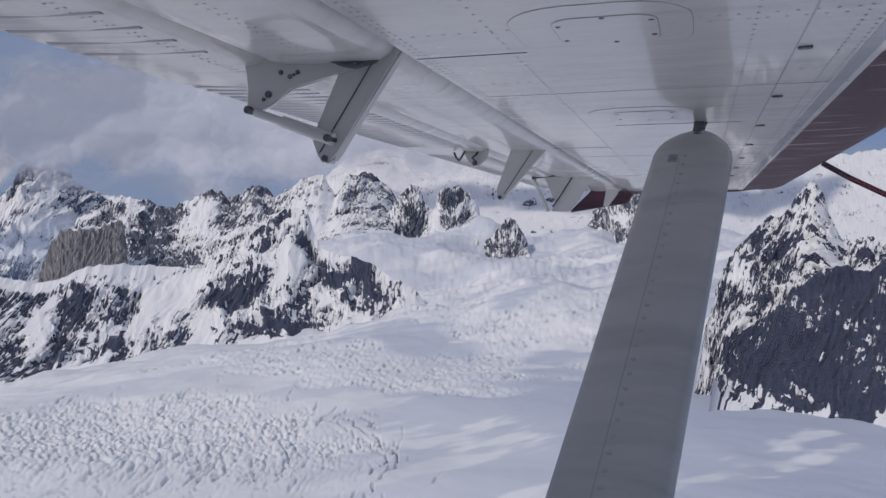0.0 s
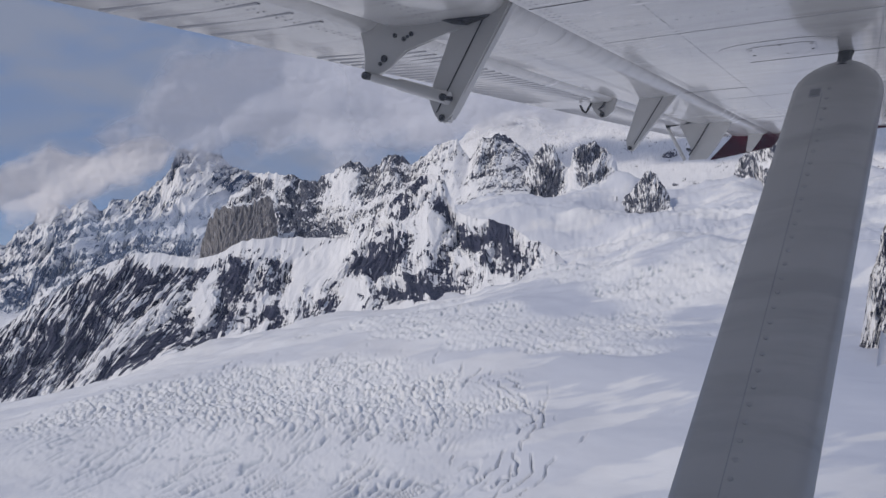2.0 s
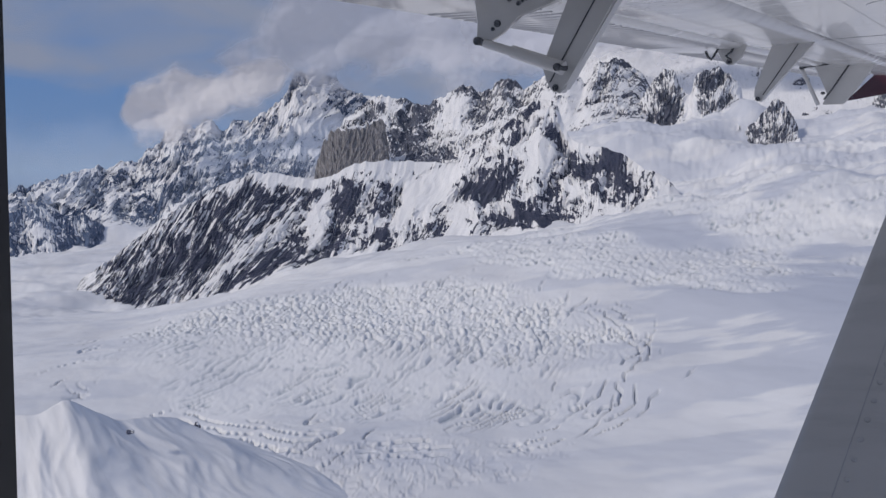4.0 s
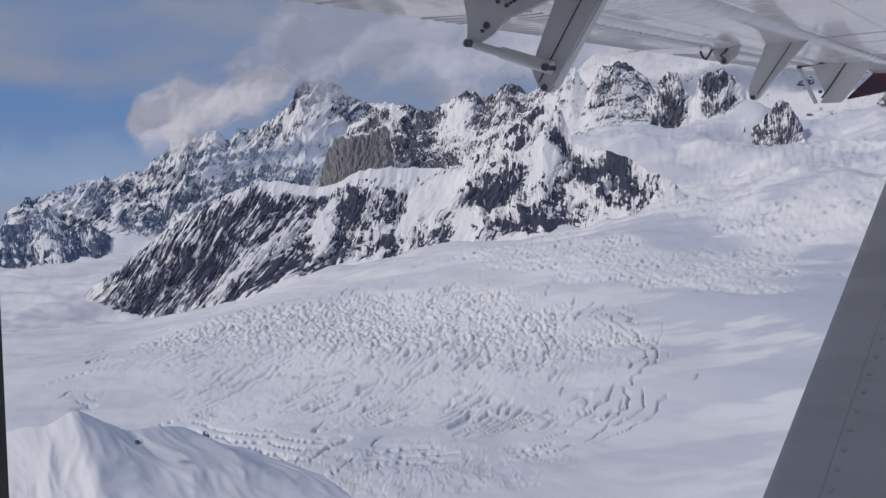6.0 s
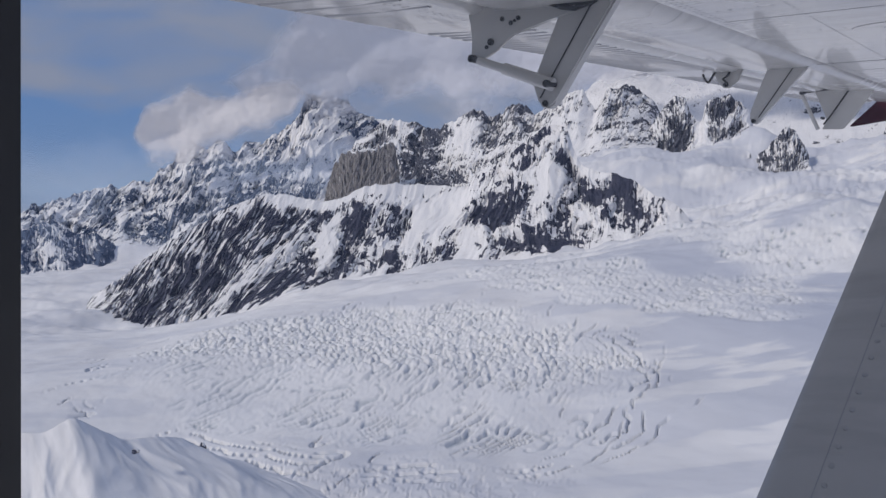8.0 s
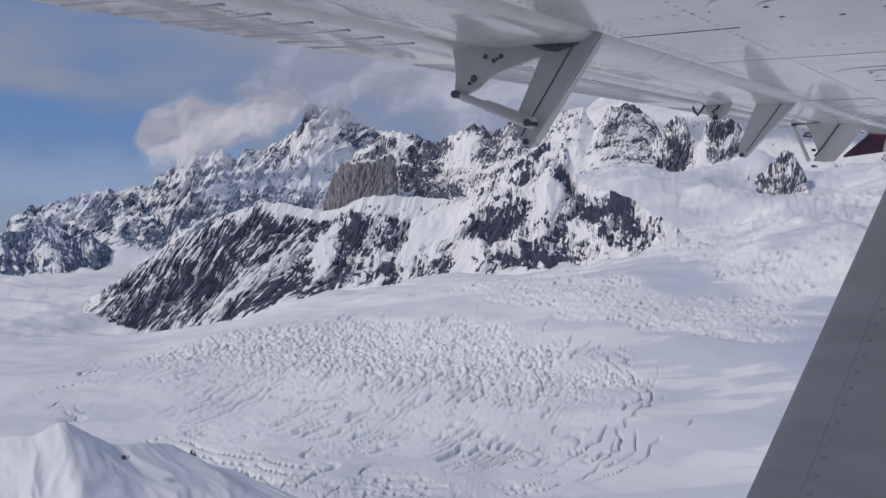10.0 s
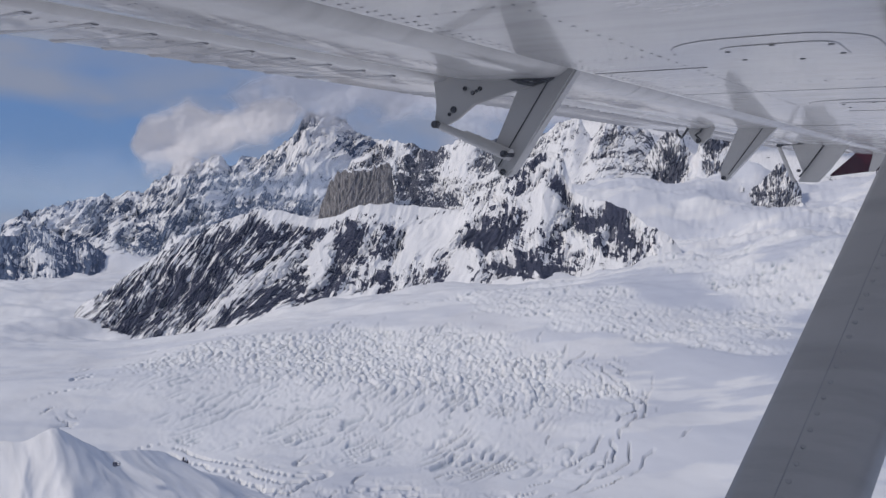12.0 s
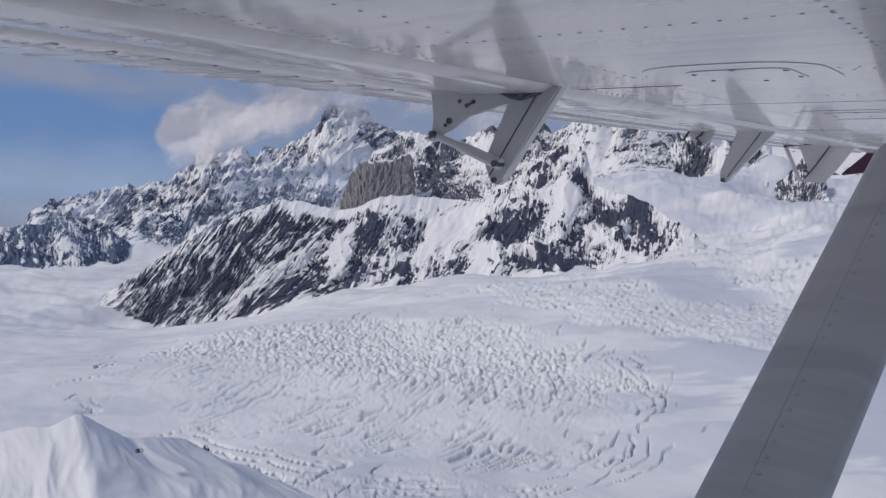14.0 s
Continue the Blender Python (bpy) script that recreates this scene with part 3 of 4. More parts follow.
    craggy = step01(0.15, 0.65, rock)
    disp = relief * (big * 1.6 * (0.3 + 0.7 * craggy) + lumps * (mid * 0.5 + small * 0.5 + slabs * 0.22 + chips * 0.10) * craggy) * win
    for pu, near, away, amount in ribs:
        disp = disp + amount * win * np.clip(1 - np.where(nu < pu, (pu - nu) / near, (nu - pu) / away), 0, 1)
    p[..., 0] += out[None, :, 0] * disp
    p[..., 1] += out[None, :, 1] * disp
    p[..., 2] += disp * 0.45 * vertical + win * relief * 0.05 * fbm(uu / 22, v / 22, 4, seed + 8) * (0.25 + craggy)
    ob = grid_object(name, p, mat, {"rock": rock, "run": (uu - 0.75 * wander) / scale, "fall": v / scale, "comb": np.interp(U_ / run[-1], *zip(*comb_by))})
    return tagged(ob, label, "mountain")


# bare rock and snow lying on the faces: along the crest, up the face, widths, amount
FRONT_ROCK = [
    (0.698, 0.44, 0.017, 0.19, 0.42), (0.729, 0.58, 0.029, 0.21, 0.42), (0.764, 0.25, 0.024, 0.11, 0.42),
    (0.769, 0.85, 0.036, 0.14, 0.25), (0.801, 0.81, 0.017, 0.07, 0.4), (0.806, 0.33, 0.013, 0.21, 0.35),
    (0.844, 0.7, 0.021, 0.08, 0.3), (0.885, 0.91, 0.021, 0.13, 0.5), (0.918, 0.42, 0.04, 0.37, 0.46),
    (0.649, 0.2, 0.023, 0.12, 0.5), (0.482, 0.53, 0.033, 0.26, 0.48), (0.525, 0.25, 0.042, 0.16, 0.46),
    (0.53, 0.75, 0.01, 0.13, 0.4), (0.45, 0.27, 0.024, 0.12, 0.35), (0.344, 0.81, 0.061, 0.17, 0.24),
    (0.283, 0.69, 0.065, 0.33, 0.2), (0.209, 0.54, 0.082, 0.38, 0.24), (0.115, 0.44, 0.082, 0.38, 0.26),
    (0.346, 0.35, 0.054, 0.26, 0.2)]
FRONT_SNOW = [
    (0.402, 0.99, 0.082, 0.08, -0.9), (0.432, 0.57, 0.019, 0.39, -0.5), (0.612, 0.74, 0.042, 0.28, -0.6),
    (0.682, 0.2, 0.021, 0.2, -0.5), (0.571, 0.47, 0.016, 0.32, -0.3), (0.839, 1, 0.035, 0.12, -0.6),
    (0.865, 0.02, 0.104, 0.11, -0.3), (0.978, 0.41, 0.035, 0.76, -0.5), (0.538, 0.97, 0.061, 0.06, -0.9)]
BACK_ROCK = [
    (0.27, 0.63, 0.072, 0.48, 0.45), (0.398, 0.17, 0.054, 0.18, 0.25), (0.526, 0.81, 0.081, 0.21, 0.3),
    (0.895, 0.74, 0.086, 0.26, 0.14), (0.135, 0.78, 0.036, 0.18, 0.3), (0.054, 0.51, 0.045, 0.39, 0.3)]
BACK_SNOW = [
    (0.4, 0.69, 0.05, 0.18, -0.3), (0.719, 0.34, 0.108, 0.28, -0.28), (0.758, 0.8, 0.047, 0.26, -0.25),
    (0.171, 0.95, 0.045, 0.07, -0.3)]

mountain("mountain", "rocky black massif streaked with snow above the glacier", FRONT_CREST, FRONT_FOOT, MAT_ROCK, 1150, 300,
         relief=30, spur=120, jag=6, bare=-0.07, slant=[(0, 0.75), (0.3, 0.6), (0.45, 0.2), (0.7, 0.05), (1, -0.15)],
         comb_by=((0, 1.5), (0.36, 1.5), (0.48, 0.9), (1, 1.0)), seed=3, scale=1.35, streak=1.3, patches=FRONT_ROCK + FRONT_SNOW)
mountain("mountain", "sheer brown granite cliff below a snow cap", CLIFF_CREST, CLIFF_FOOT, MAT_CLIFF, 220, 140, apron=40,
         relief=9, spur=22, jag=15, bare=0.80, streak=3.0, seed=11, scale=0.7, crag=40, power=1.0, stiff=True, lumps=0.4, patches=[(0.60, 1.0, 0.28, 0.04, -1.7)])
mountain("mountain", "dark jagged peaks dusted with snow behind the massif", BACK_CREST, BACK_FOOT, MAT_GREY, 560, 220,
         relief=36, spur=120, jag=16, bare=-0.10, slant=0.15, seed=17, patches=BACK_ROCK + BACK_SNOW)
mountain("nunatak", "twin rock towers standing out of the upper snowfield", TOWER_CREST, TOWER_FOOT, MAT_GREY, 300, 150,
         relief=26, spur=48, jag=15, bare=-0.02, seed=23, scale=0.8, cover=0.16, ragged=0.6, crag=80, comb_by=((0, 1.5), (1, 1.5)), patches=[
             (0.30, 0.45, 0.14, 0.5, 0.36), (0.53, 0.5, 0.05, 0.7, -0.5), (0.72, 0.60, 0.12, 0.45, 0.30), (0.97, 0.5, 0.08, 0.9, -0.4)])
mountain("nunatak", "small pointed rock island in the glacier", ISLE_CREST, ISLE_FOOT, MAT_GREY, 180, 100,
         relief=18, spur=34, jag=9, bare=0.12, seed=29, cover=0.12, scale=0.7, ragged=0.6, crag=70, comb_by=((0, 1.7), (1, 1.7)))
mountain("nunatak", "dark rock ribs rising beside the upper glacier", EAST_CREST, EAST_FOOT, MAT_GREY, 260, 130,
         relief=26, spur=60, jag=20, bare=0.14, seed=31, scale=0.8, cover=0.28, ragged=0.7)
mountain("mountain", "steep black and white peak at the glacier's edge", RIGHT_CREST, RIGHT_FOOT, MAT_ROCK, 700, 300,
         relief=26, spur=85, jag=8, bare=0.05, slant=0.35, seed=37, scale=1.1, sink=40, cover=0.05, comb_by=((0, 0.9), (1, 0.9)))
mountain("mountain", "black rock spur under thin snow streaks", SPUR_CREST, SPUR_FOOT, MAT_ROCK, 460, 210,
         relief=13, spur=50, jag=6, bare=0.62, slant=0.2, seed=41, cover=0.12, ragged=0.5, sink=35, scale=0.9)
mountain("mountain", "high white snow slopes fading into cloud", SNOWRANGE_CREST, SNOWRANGE_FOOT, MAT_GREY, 420, 120,
         relief=45, spur=240, jag=16, bare=-0.50, seed=43)
mountain("mountain", "tall range plastered with snow, haze painted into its blue-grey rock", FAR_CREST, FAR_FOOT, MAT_FAR, 760, 230,
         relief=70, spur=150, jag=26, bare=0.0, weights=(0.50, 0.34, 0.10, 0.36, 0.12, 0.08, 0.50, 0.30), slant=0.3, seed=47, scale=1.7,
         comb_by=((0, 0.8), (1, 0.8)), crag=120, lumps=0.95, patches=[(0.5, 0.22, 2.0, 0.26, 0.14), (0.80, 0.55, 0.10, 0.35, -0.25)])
mountain("mountain", "low hills at the far edge of the glacier, rock tinted blue-grey for haze", LOW_CREST, LOW_FOOT, MAT_FAR, 360, 90,
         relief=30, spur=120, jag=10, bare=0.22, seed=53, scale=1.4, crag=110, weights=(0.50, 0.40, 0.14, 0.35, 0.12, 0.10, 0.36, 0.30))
mountain("snow_ridge", "smooth fluted snow ridge above the icefall", FORE_CREST, FORE_FOOT, MAT_ROCK, 320, 140,
         relief=11, spur=40, jag=2.0, bare=-1.6, seed=59, power=1.0, sink=10, apron=30, ribs=[(0.36, 0.14, 0.30, 9)])



def outcrop(name, label, x, y, z, w, h, seed, mat):
    """A craggy boulder or rock knob, wider than high, sunk into the snow."""
    bm = bmesh.new()
    bmesh.ops.create_icosphere(bm, subdivisions=4, radius=1.0)
    for vert in bm.verts:
        c = vert.co.copy()
        k = 1 + 0.35 * noise.noise(c * 1.6 + Vector((seed, 0, 0))) + 0.22 * noise.noise(c * 4.1 + Vector((0, seed, 0)))
        vert.co = Vector((c.x * w * k, c.y * w * 0.8 * k, c.z * h * k))
    me = bpy.data.meshes.new(name)
    bm.to_mesh(me)
    bm.free()
    me.materials.append(mat)
    a = me.attributes.new("rock", "FLOAT", "POINT")
    a.data.foreach_set("value", np.array([0.78 - 0.50 * max(0.0, v.normal.z) for v in me.vertices], dtype=np.float32))
    for key, values in (("run", [v.co.x + 0.4 * v.co.y for v in me.vertices]), ("fall", [2 * h - v.co.z for v in me.vertices]), ("comb", [1.0] * len(me.vertices))):
        me.attributes.new(key, "FLOAT", "POINT").data.foreach_set("value", np.array(values, dtype=np.float32))
    ob = new(name, me)
    ob.location = (x, y, z)
    return tagged(ob, label, "rock")


outcrop("boulder", "dark boulder lying on the snow ridge", -250.3, 630.4, 247.9, 3.0, 2.0, 1, MAT_ROCK)
outcrop("boulder", "dark upright boulder on the ridge end", -226, 727, 218.5, 2.8, 4.6, 4, MAT_ROCK)
outcrop("rock_knob", "grey rock knob above the upper snowfield", 1540, 3360, 761.0, 34, 34, 7, MAT_GREY)
outcrop("rock_knob", "rounded grey rock knob above the upper snowfield", 1632, 3331, 784.0, 26, 20, 10, MAT_GREY)
outcrop("rock_knob", "small grey rock in the upper glacier", 1444, 2874, 558.0, 18.7, 17.8, 13, MAT_GREY)
outcrop("rock_knob", "tiny grey rock in the upper glacier", 1404, 3036, 620.0, 12.5, 10.7, 16, MAT_GREY)
outcrop("boulder", "dark rock lump beside the massif foot", 646, 2480, 396.0, 11.5, 5.2, 19, MAT_ROCK)
outcrop("boulder", "dark rock lump beside the massif foot", 676, 2351, 368.0, 13.7, 7.8, 22, MAT_ROCK)
# ---- the aircraft: everything hangs on one empty, x forward, y out along the wing, z up ----
airplane = new("airplane")
airplane.matrix_world = pose(0, 0, 460, 2.669, 0.872, -36.048)
tagged(airplane, "white high-wing bush plane with braced wing and red trim", "airplane")


def paint(name, color, rough=0.28, dirt=0.08):
    m, nt, b = material(name)
    blot = noise_node(nt, 1.3, 5, 0.55)
    dust = noise_node(nt, 9, 6, 0.65, (0.6, 1.0, 1.0))
    f = calc(nt, "ADD", calc(nt, "MULTIPLY", blot, 0.65), calc(nt, "MULTIPLY", dust, 0.35))
    base = ramp(nt, f, [(0.32, tuple(c * (1 - 1.5 * dirt) for c in color)), (0.62, color)])
    # grime wiped back by the airflow
    wipe = ramp(nt, noise_node(nt, 3.0, 6, 0.62, (0.55, 5.5, 1.0)), [(0.48, (0, 0, 0)), (0.70, (0.75, 0.75, 0.75))])
    nt.links.new(mix(nt, wipe, base, tuple(c * (1 - 3.5 * dirt) for c in color)), b.inputs["Base Color"])
    nt.links.new(calc(nt, "ADD", calc(nt, "MULTIPLY", f, 0.14), rough - 0.09), b.inputs["Roughness"])
    b.inputs["Specular IOR Level"].default_value = 0.5
    b.inputs["Coat Weight"].default_value = 0.5
    b.inputs["Coat Roughness"].default_value = 0.05
    # sheet metal is never quite flat
    bump(nt, b, noise_node(nt, 5.0, 3, 0.5, (0.8, 1.3, 1.0)), 0.35, 0.012)
    return m


MAT_WHITE = paint("white_paint", (0.70, 0.685, 0.655))
MAT_RED, _nt, _b = material("dark_red_paint")
# pale streaks paint the snow's broken reflections into the red
_mirrored = ramp(_nt, noise_node(_nt, 3.4, 5, 0.62, (0.6, 4.6, 1.0)), [(0.51, (0.042, 0.002, 0.009)), (0.57, (0.08, 0.015, 0.028)), (0.64, (0.34, 0.29, 0.30))])
_nt.links.new(_mirrored, _b.inputs["Base Color"])
_b.inputs["Roughness"].default_value = 0.4
_b.inputs["Specular IOR Level"].default_value = 0.06
MAT_RIVET = paint("rivet_grey", (0.36, 0.36, 0.37))
MAT_STRUT = paint("light_grey_paint", (0.53, 0.525, 0.515))
MAT_HEAD = paint("rivet_head_grey", (0.46, 0.46, 0.46))
MAT_GREYP = paint("grey_paint", (0.40, 0.41, 0.43))
MAT_DARK = paint("black_rubber", (0.02, 0.02, 0.022), 0.6)
MAT_CABIN = paint("cream_fuselage", (0.55, 0.55, 0.54), 0.3)
MAT_PANE, _nt, _b = material("hazy_pane")
_nt.nodes.remove(_b)
# faint bluish veil in the pane lifts dark tones, for haze and glare
_clear, _haze = _nt.nodes.new("ShaderNodeBsdfTransparent"), _nt.nodes.new("ShaderNodeBsdfTranslucent")
_haze.inputs["Color"].default_value = (0.75, 0.84, 1.0, 1)
_blend = _nt.nodes.new("ShaderNodeMixShader")
_nt.links.new(calc(_nt, "ADD", calc(_nt, "MULTIPLY", noise_node(_nt, 9, 4), 0.02), 0.028), _blend.inputs[0])
_nt.links.new(_clear.outputs[0], _blend.inputs[1])
_nt.links.new(_haze.outputs[0], _blend.inputs[2])
_nt.links.new(_blend.outputs[0], _nt.nodes["Material Output"].inputs["Surface"])
MAT_STEEL, _nt, _b = material("dull_steel")
_b.inputs["Metallic"].default_value = 0.9
_b.inputs["Roughness"].default_value = 0.45
_nt.links.new(ramp(_nt, noise_node(_nt, 60, 4), [(0.3, (0.03, 0.03, 0.034)), (0.7, (0.13, 0.13, 0.135))]), _b.inputs["Base Color"])


def prism(profile, y0, y1, steps=1):
    """A closed outline in x and z, drawn out along y."""
    bm = bmesh.new()
    rings = [[bm.verts.new((x, y0 + (y1 - y0) * k / steps, z)) for x, z in profile] for k in range(steps + 1)]
    n = len(profile)
    for a, b in zip(rings, rings[1:]):
        for i in range(n):
            bm.faces.new((a[i], a[(i + 1) % n], b[(i + 1) % n], b[i]))
    bm.faces.new(rings[0])
    bm.faces.new(list(reversed(rings[-1])))
    return bm


def rod(a, b, r0, r1=None, seg=14):
    a, b = Vector(a), Vector(b)
    bm = bmesh.new()
    d = b - a
    bmesh.ops.create_cone(bm, cap_ends=True, segments=seg, radius1=r0, radius2=r0 if r1 is None else r1, depth=d.length)
    m = Matrix.Translation((a + b) / 2) @ d.to_track_quat("Z", "Y").to_matrix().to_4x4()
    bm.transform(m)
    return bm


def slab(x0, x1, y0, y1, z0, z1):
    bm = bmesh.new()
    bmesh.ops.create_cube(bm, size=1)
    bm.transform(Matrix.Translation(((x0 + x1) / 2, (y0 + y1) / 2, (z0 + z1) / 2)) @ Matrix.Diagonal((x1 - x0, y1 - y0, z1 - z0, 1)))
    return bm


def bevelled(bm, width, segments=2):
    bmesh.ops.bevel(bm, geom=list(bm.edges), offset=width, segments=segments, affect="EDGES", clamp_overlap=True)
    return bm


Z = 0.31
WING_SECTION = [(0.25, 0.3105), (0.0, Z), (-0.35, Z), (-0.725, Z), (-0.735, 0.318), (-0.735, 0.40), (-0.90, 0.55), (-0.5, 0.60),
                (0.0, 0.62), (0.25, 0.60)]
NOSE_SECTION = [(0.25, 0.3105), (0.25, 0.60), (0.40, 0.57), (0.52, 0.52), (0.60, 0.45), (0.615, 0.41), (0.605, 0.372),
                (0.57, 0.340), (0.50, 0.320), (0.40, 0.3125)]
def nose_curve(x, z, r, n=9):
    """A quarter round from the slot down to the flap's underside, whose lowest point lies at height z."""
    return [(x - r + r * math.cos(radians(90 * k / n)), z + r - r * math.sin(radians(90 * k / n))) for k in range(n + 1)]


FORE_FLAP = nose_curve(-0.742, 0.299, 0.066) + [(-0.93, 0.299), (-1.0, 0.302), (-1.042, 0.308), (-1.046, 0.330), (-1.0, 0.44), (-0.85, 0.50)]
AFT_FLAP = nose_curve(-1.056, 0.304, 0.055) + [(-1.25, 0.306), (-1.45, 0.318), (-1.45, 0.324), (-1.15, 0.45)]
wing = part("wing", prism(WING_SECTION, -0.9, 7.45, 12), MAT_WHITE, airplane)
part("leading_edge", prism(NOSE_SECTION, -0.9, 7.45, 12), MAT_RED, wing, "dark red painted leading edge", smooth=True)
fore_flap = part("fore_flap", prism(FORE_FLAP, -0.6, 7.3, 10), MAT_WHITE, airplane, smooth=True)
flap = part("flap", prism(AFT_FLAP, -0.6, 7.3, 10), MAT_WHITE, airplane, "white flap with pressed stiffening beads", smooth=True)

# stiffening beads across the flap, closer together outboard
def flap_beads():
    bead = None
    for y0, y1, step in ((-0.35, 1.45, 0.105), (1.85, 3.45, 0.058), (3.85, 5.3, 0.062), (5.65, 7.0, 0.07)):
        for y in np.arange(y0, y1, step):
            if bead is None:
                bm = rod((-1.120, 0, 0.3045), (-1.432, 0, 0.3180), 0.0035, 0.0055, 10)
                bmesh.ops.scale(bm, vec=(1, 2.2, 1), verts=bm.verts)
                bead = part("bead", bm, MAT_RIVET, flap, smooth=True)
                ob = bead
            else:
                ob = new("bead", bead.data)
                ob.parent = flap
            ob.location.y = float(y)


flap_beads()


def fin(name, outline, y, thick, mat=None, bev=0.006):
    return part(name, bevelled(prism(outline, y - thick / 2, y + thick / 2), bev), mat or MAT_WHITE, airplane)


def bolt(x, y, z, r, parent, half=0.022):
    return part("bolt", bevelled(rod((x, y - half, z), (x, y + half, z), r * 0.85, None, 10), r * 0.18, 1), MAT_STEEL, parent)


# first hinge arm, its horn and push rod
arm = fin("hinge_arm", [(-0.727, 0.335), (-0.86, 0.345), (-0.957, 0.135), (-0.940, 0.088), (-0.925, 0.075), (-0.905, 0.078), (-0.893, 0.098)],
          1.62, 0.035)
bolt(-0.921, 1.62, 0.088, 0.008, arm, 0.020)
bolt(-0.899, 1.585, 0.129, 0.009, arm, 0.021)
part("seam", prism([(-0.803, 0.30), (-0.806, 0.30), (-0.936, 0.10), (-0.933, 0.10)], 1.600, 1.604), MAT_DARK, arm)
horn = fin("flap_horn", [(-0.80, 0.335), (-1.136, 0.350), (-1.118, 0.285), (-1.110, 0.245), (-1.120, 0.205), (-1.108, 0.190), (-1.090, 0.195),
                         (-1.048, 0.214), (-1.005, 0.250), (-0.90, 0.272), (-0.83, 0.285)], 1.60, 0.014, bev=0.003)
for hx, hz, hr in ((-1.060, 0.236, 0.009), (-1.072, 0.225, 0.005), (-1.028, 0.285, 0.006), (-1.005, 0.274, 0.006), (-0.985, 0.283, 0.006), (-0.995, 0.278, 0.004)):
    bolt(hx, 1.60, hz, hr, horn, 0.0095)
bolt(-1.108, 1.593, 0.201, 0.010, horn, 0.014)
push = part("push_rod", rod((-1.09, 1.585, 0.195), (-0.90, 1.585, 0.130), 0.010, 0.010), MAT_WHITE, airplane, smooth=True)
part("rod_sleeve", rod((-1.02, 1.585, 0.172), (-0.893, 1.585, 0.127), 0.0135, 0.0150), MAT_WHITE, push, smooth=True)
part("rod_end", rod((-1.108, 1.585, 0.201), (-1.085, 1.585, 0.193), 0.007, 0.007), MAT_STEEL, push)

# second hinge arm and small bracket
arm2 = fin("hinge_arm", [(-0.757, 0.335), (-0.93, 0.345), (-1.012, 0.125), (-1.010, 0.085), (-0.995, 0.070), (-0.978, 0.075), (-0.96, 0.10)],
           3.60, 0.04)
bolt(-0.994, 3.59, 0.085, 0.010, arm2)
part("seam", prism([(-0.84, 0.30), (-0.844, 0.30), (-0.977, 0.10), (-0.973, 0.10)], 3.577, 3.580), MAT_DARK, arm2)
br2 = fin("flap_horn", [(-1.21, 0.345), (-1.05, 0.345), (-1.08, 0.265), (-1.115, 0.236), (-1.14, 0.236), (-1.165, 0.262)], 3.64, 0.02, bev=0.003)
bolt(-1.13, 3.64, 0.25, 0.012, br2)

# third hinge assembly
arm3 = fin("hinge_arm", [(-0.777, 0.335), (-1.15, 0.345), (-1.05, 0.13), (-1.085, 0.07), (-0.965, 0.068), (-0.90, 0.15)], 5.46, 0.03)
bolt(-1.08, 5.44, 0.14, 0.010, arm3)
part("push_rod", rod((-1.205, 5.42, 0.295), (-1.10, 5.42, 0.07), 0.012), MAT_WHITE, arm3)
bolt(-1.20, 5.42, 0.30, 0.014, arm3)
arm4 = fin("hinge_arm", [(-0.767, 0.335), (-0.888, 0.345), (-0.92, 0.16), (-0.88, 0.155), (-0.80, 0.26)], 7.15, 0.03)

# drooped tip
part("wing_tip", bevelled(prism([(0.55, 0.34), (0.2, 0.30), (-0.70, 0.30), (-0.73, 0.20), (-1.27, 0.115), (-1.06, 0.30), (-1.05, 0.40), (0.2, 0.58)], 7.452, 7.56), 0.015),
     MAT_RED, airplane, "dark red drooped wing tip")

# skin details under the wing
def rounded_plate(cx, cy, sx, sy, r, z0, z1, seg=5):
    """A flat plate with rounded corners, from z0 up to z1."""
    outline = []
    for qx, qy, a0 in ((1, 1, 0), (-1, 1, 90), (-1, -1, 180), (1, -1, 270)):
        for k in range(seg + 1):
            a = radians(a0 + 90 * k / seg)
            outline.append((cx + qx * (sx / 2 - r) + r * math.cos(a), cy + qy * (sy / 2 - r) + r * math.sin(a)))
    bm = bmesh.new()
    low = [bm.verts.new((x, y, z0)) for x, y in outline]
    high = [bm.verts.new((x, y, z1)) for x, y in outline]
    n = len(outline)
    for i in range(n):
        bm.faces.new((low[i], low[(i + 1) % n], high[(i + 1) % n], high[i]))
    bm.faces.new(low)
    bm.faces.new(list(reversed(high)))
    return bm


def rivet_field(name, places, r=0.0036, drop=0.0010, z=None, parent=None):
    """Flat rivet heads on the underside, far too many to count."""
    verts, faces = [], []
    z = Z if z is None else z
    for x, y in places:
        n = len(verts)
        verts += [(x + r * math.cos(k * math.pi / 3), y + r * math.sin(k * math.pi / 3), z - 0.0002) for k in range(6)]
        verts += [(x + 0.6 * r * math.cos(k * math.pi / 3), y + 0.6 * r * math.sin(k * math.pi / 3), z - drop) for k in range(6)]
        faces += [(n + k, n + (k + 1) % 6, n + 6 + (k + 1) % 6, n + 6 + k) for k in range(6)] + [tuple(n + 6 + k for k in range(6))]
    me = bpy.data.meshes.new(name)
    me.from_pydata(verts, [], faces)
    me.materials.append(MAT_RIVET)
    ob = new(name, me)
    ob.parent = parent or wing
    return tagged(ob, "rows of small flush rivets", kind="stuff")


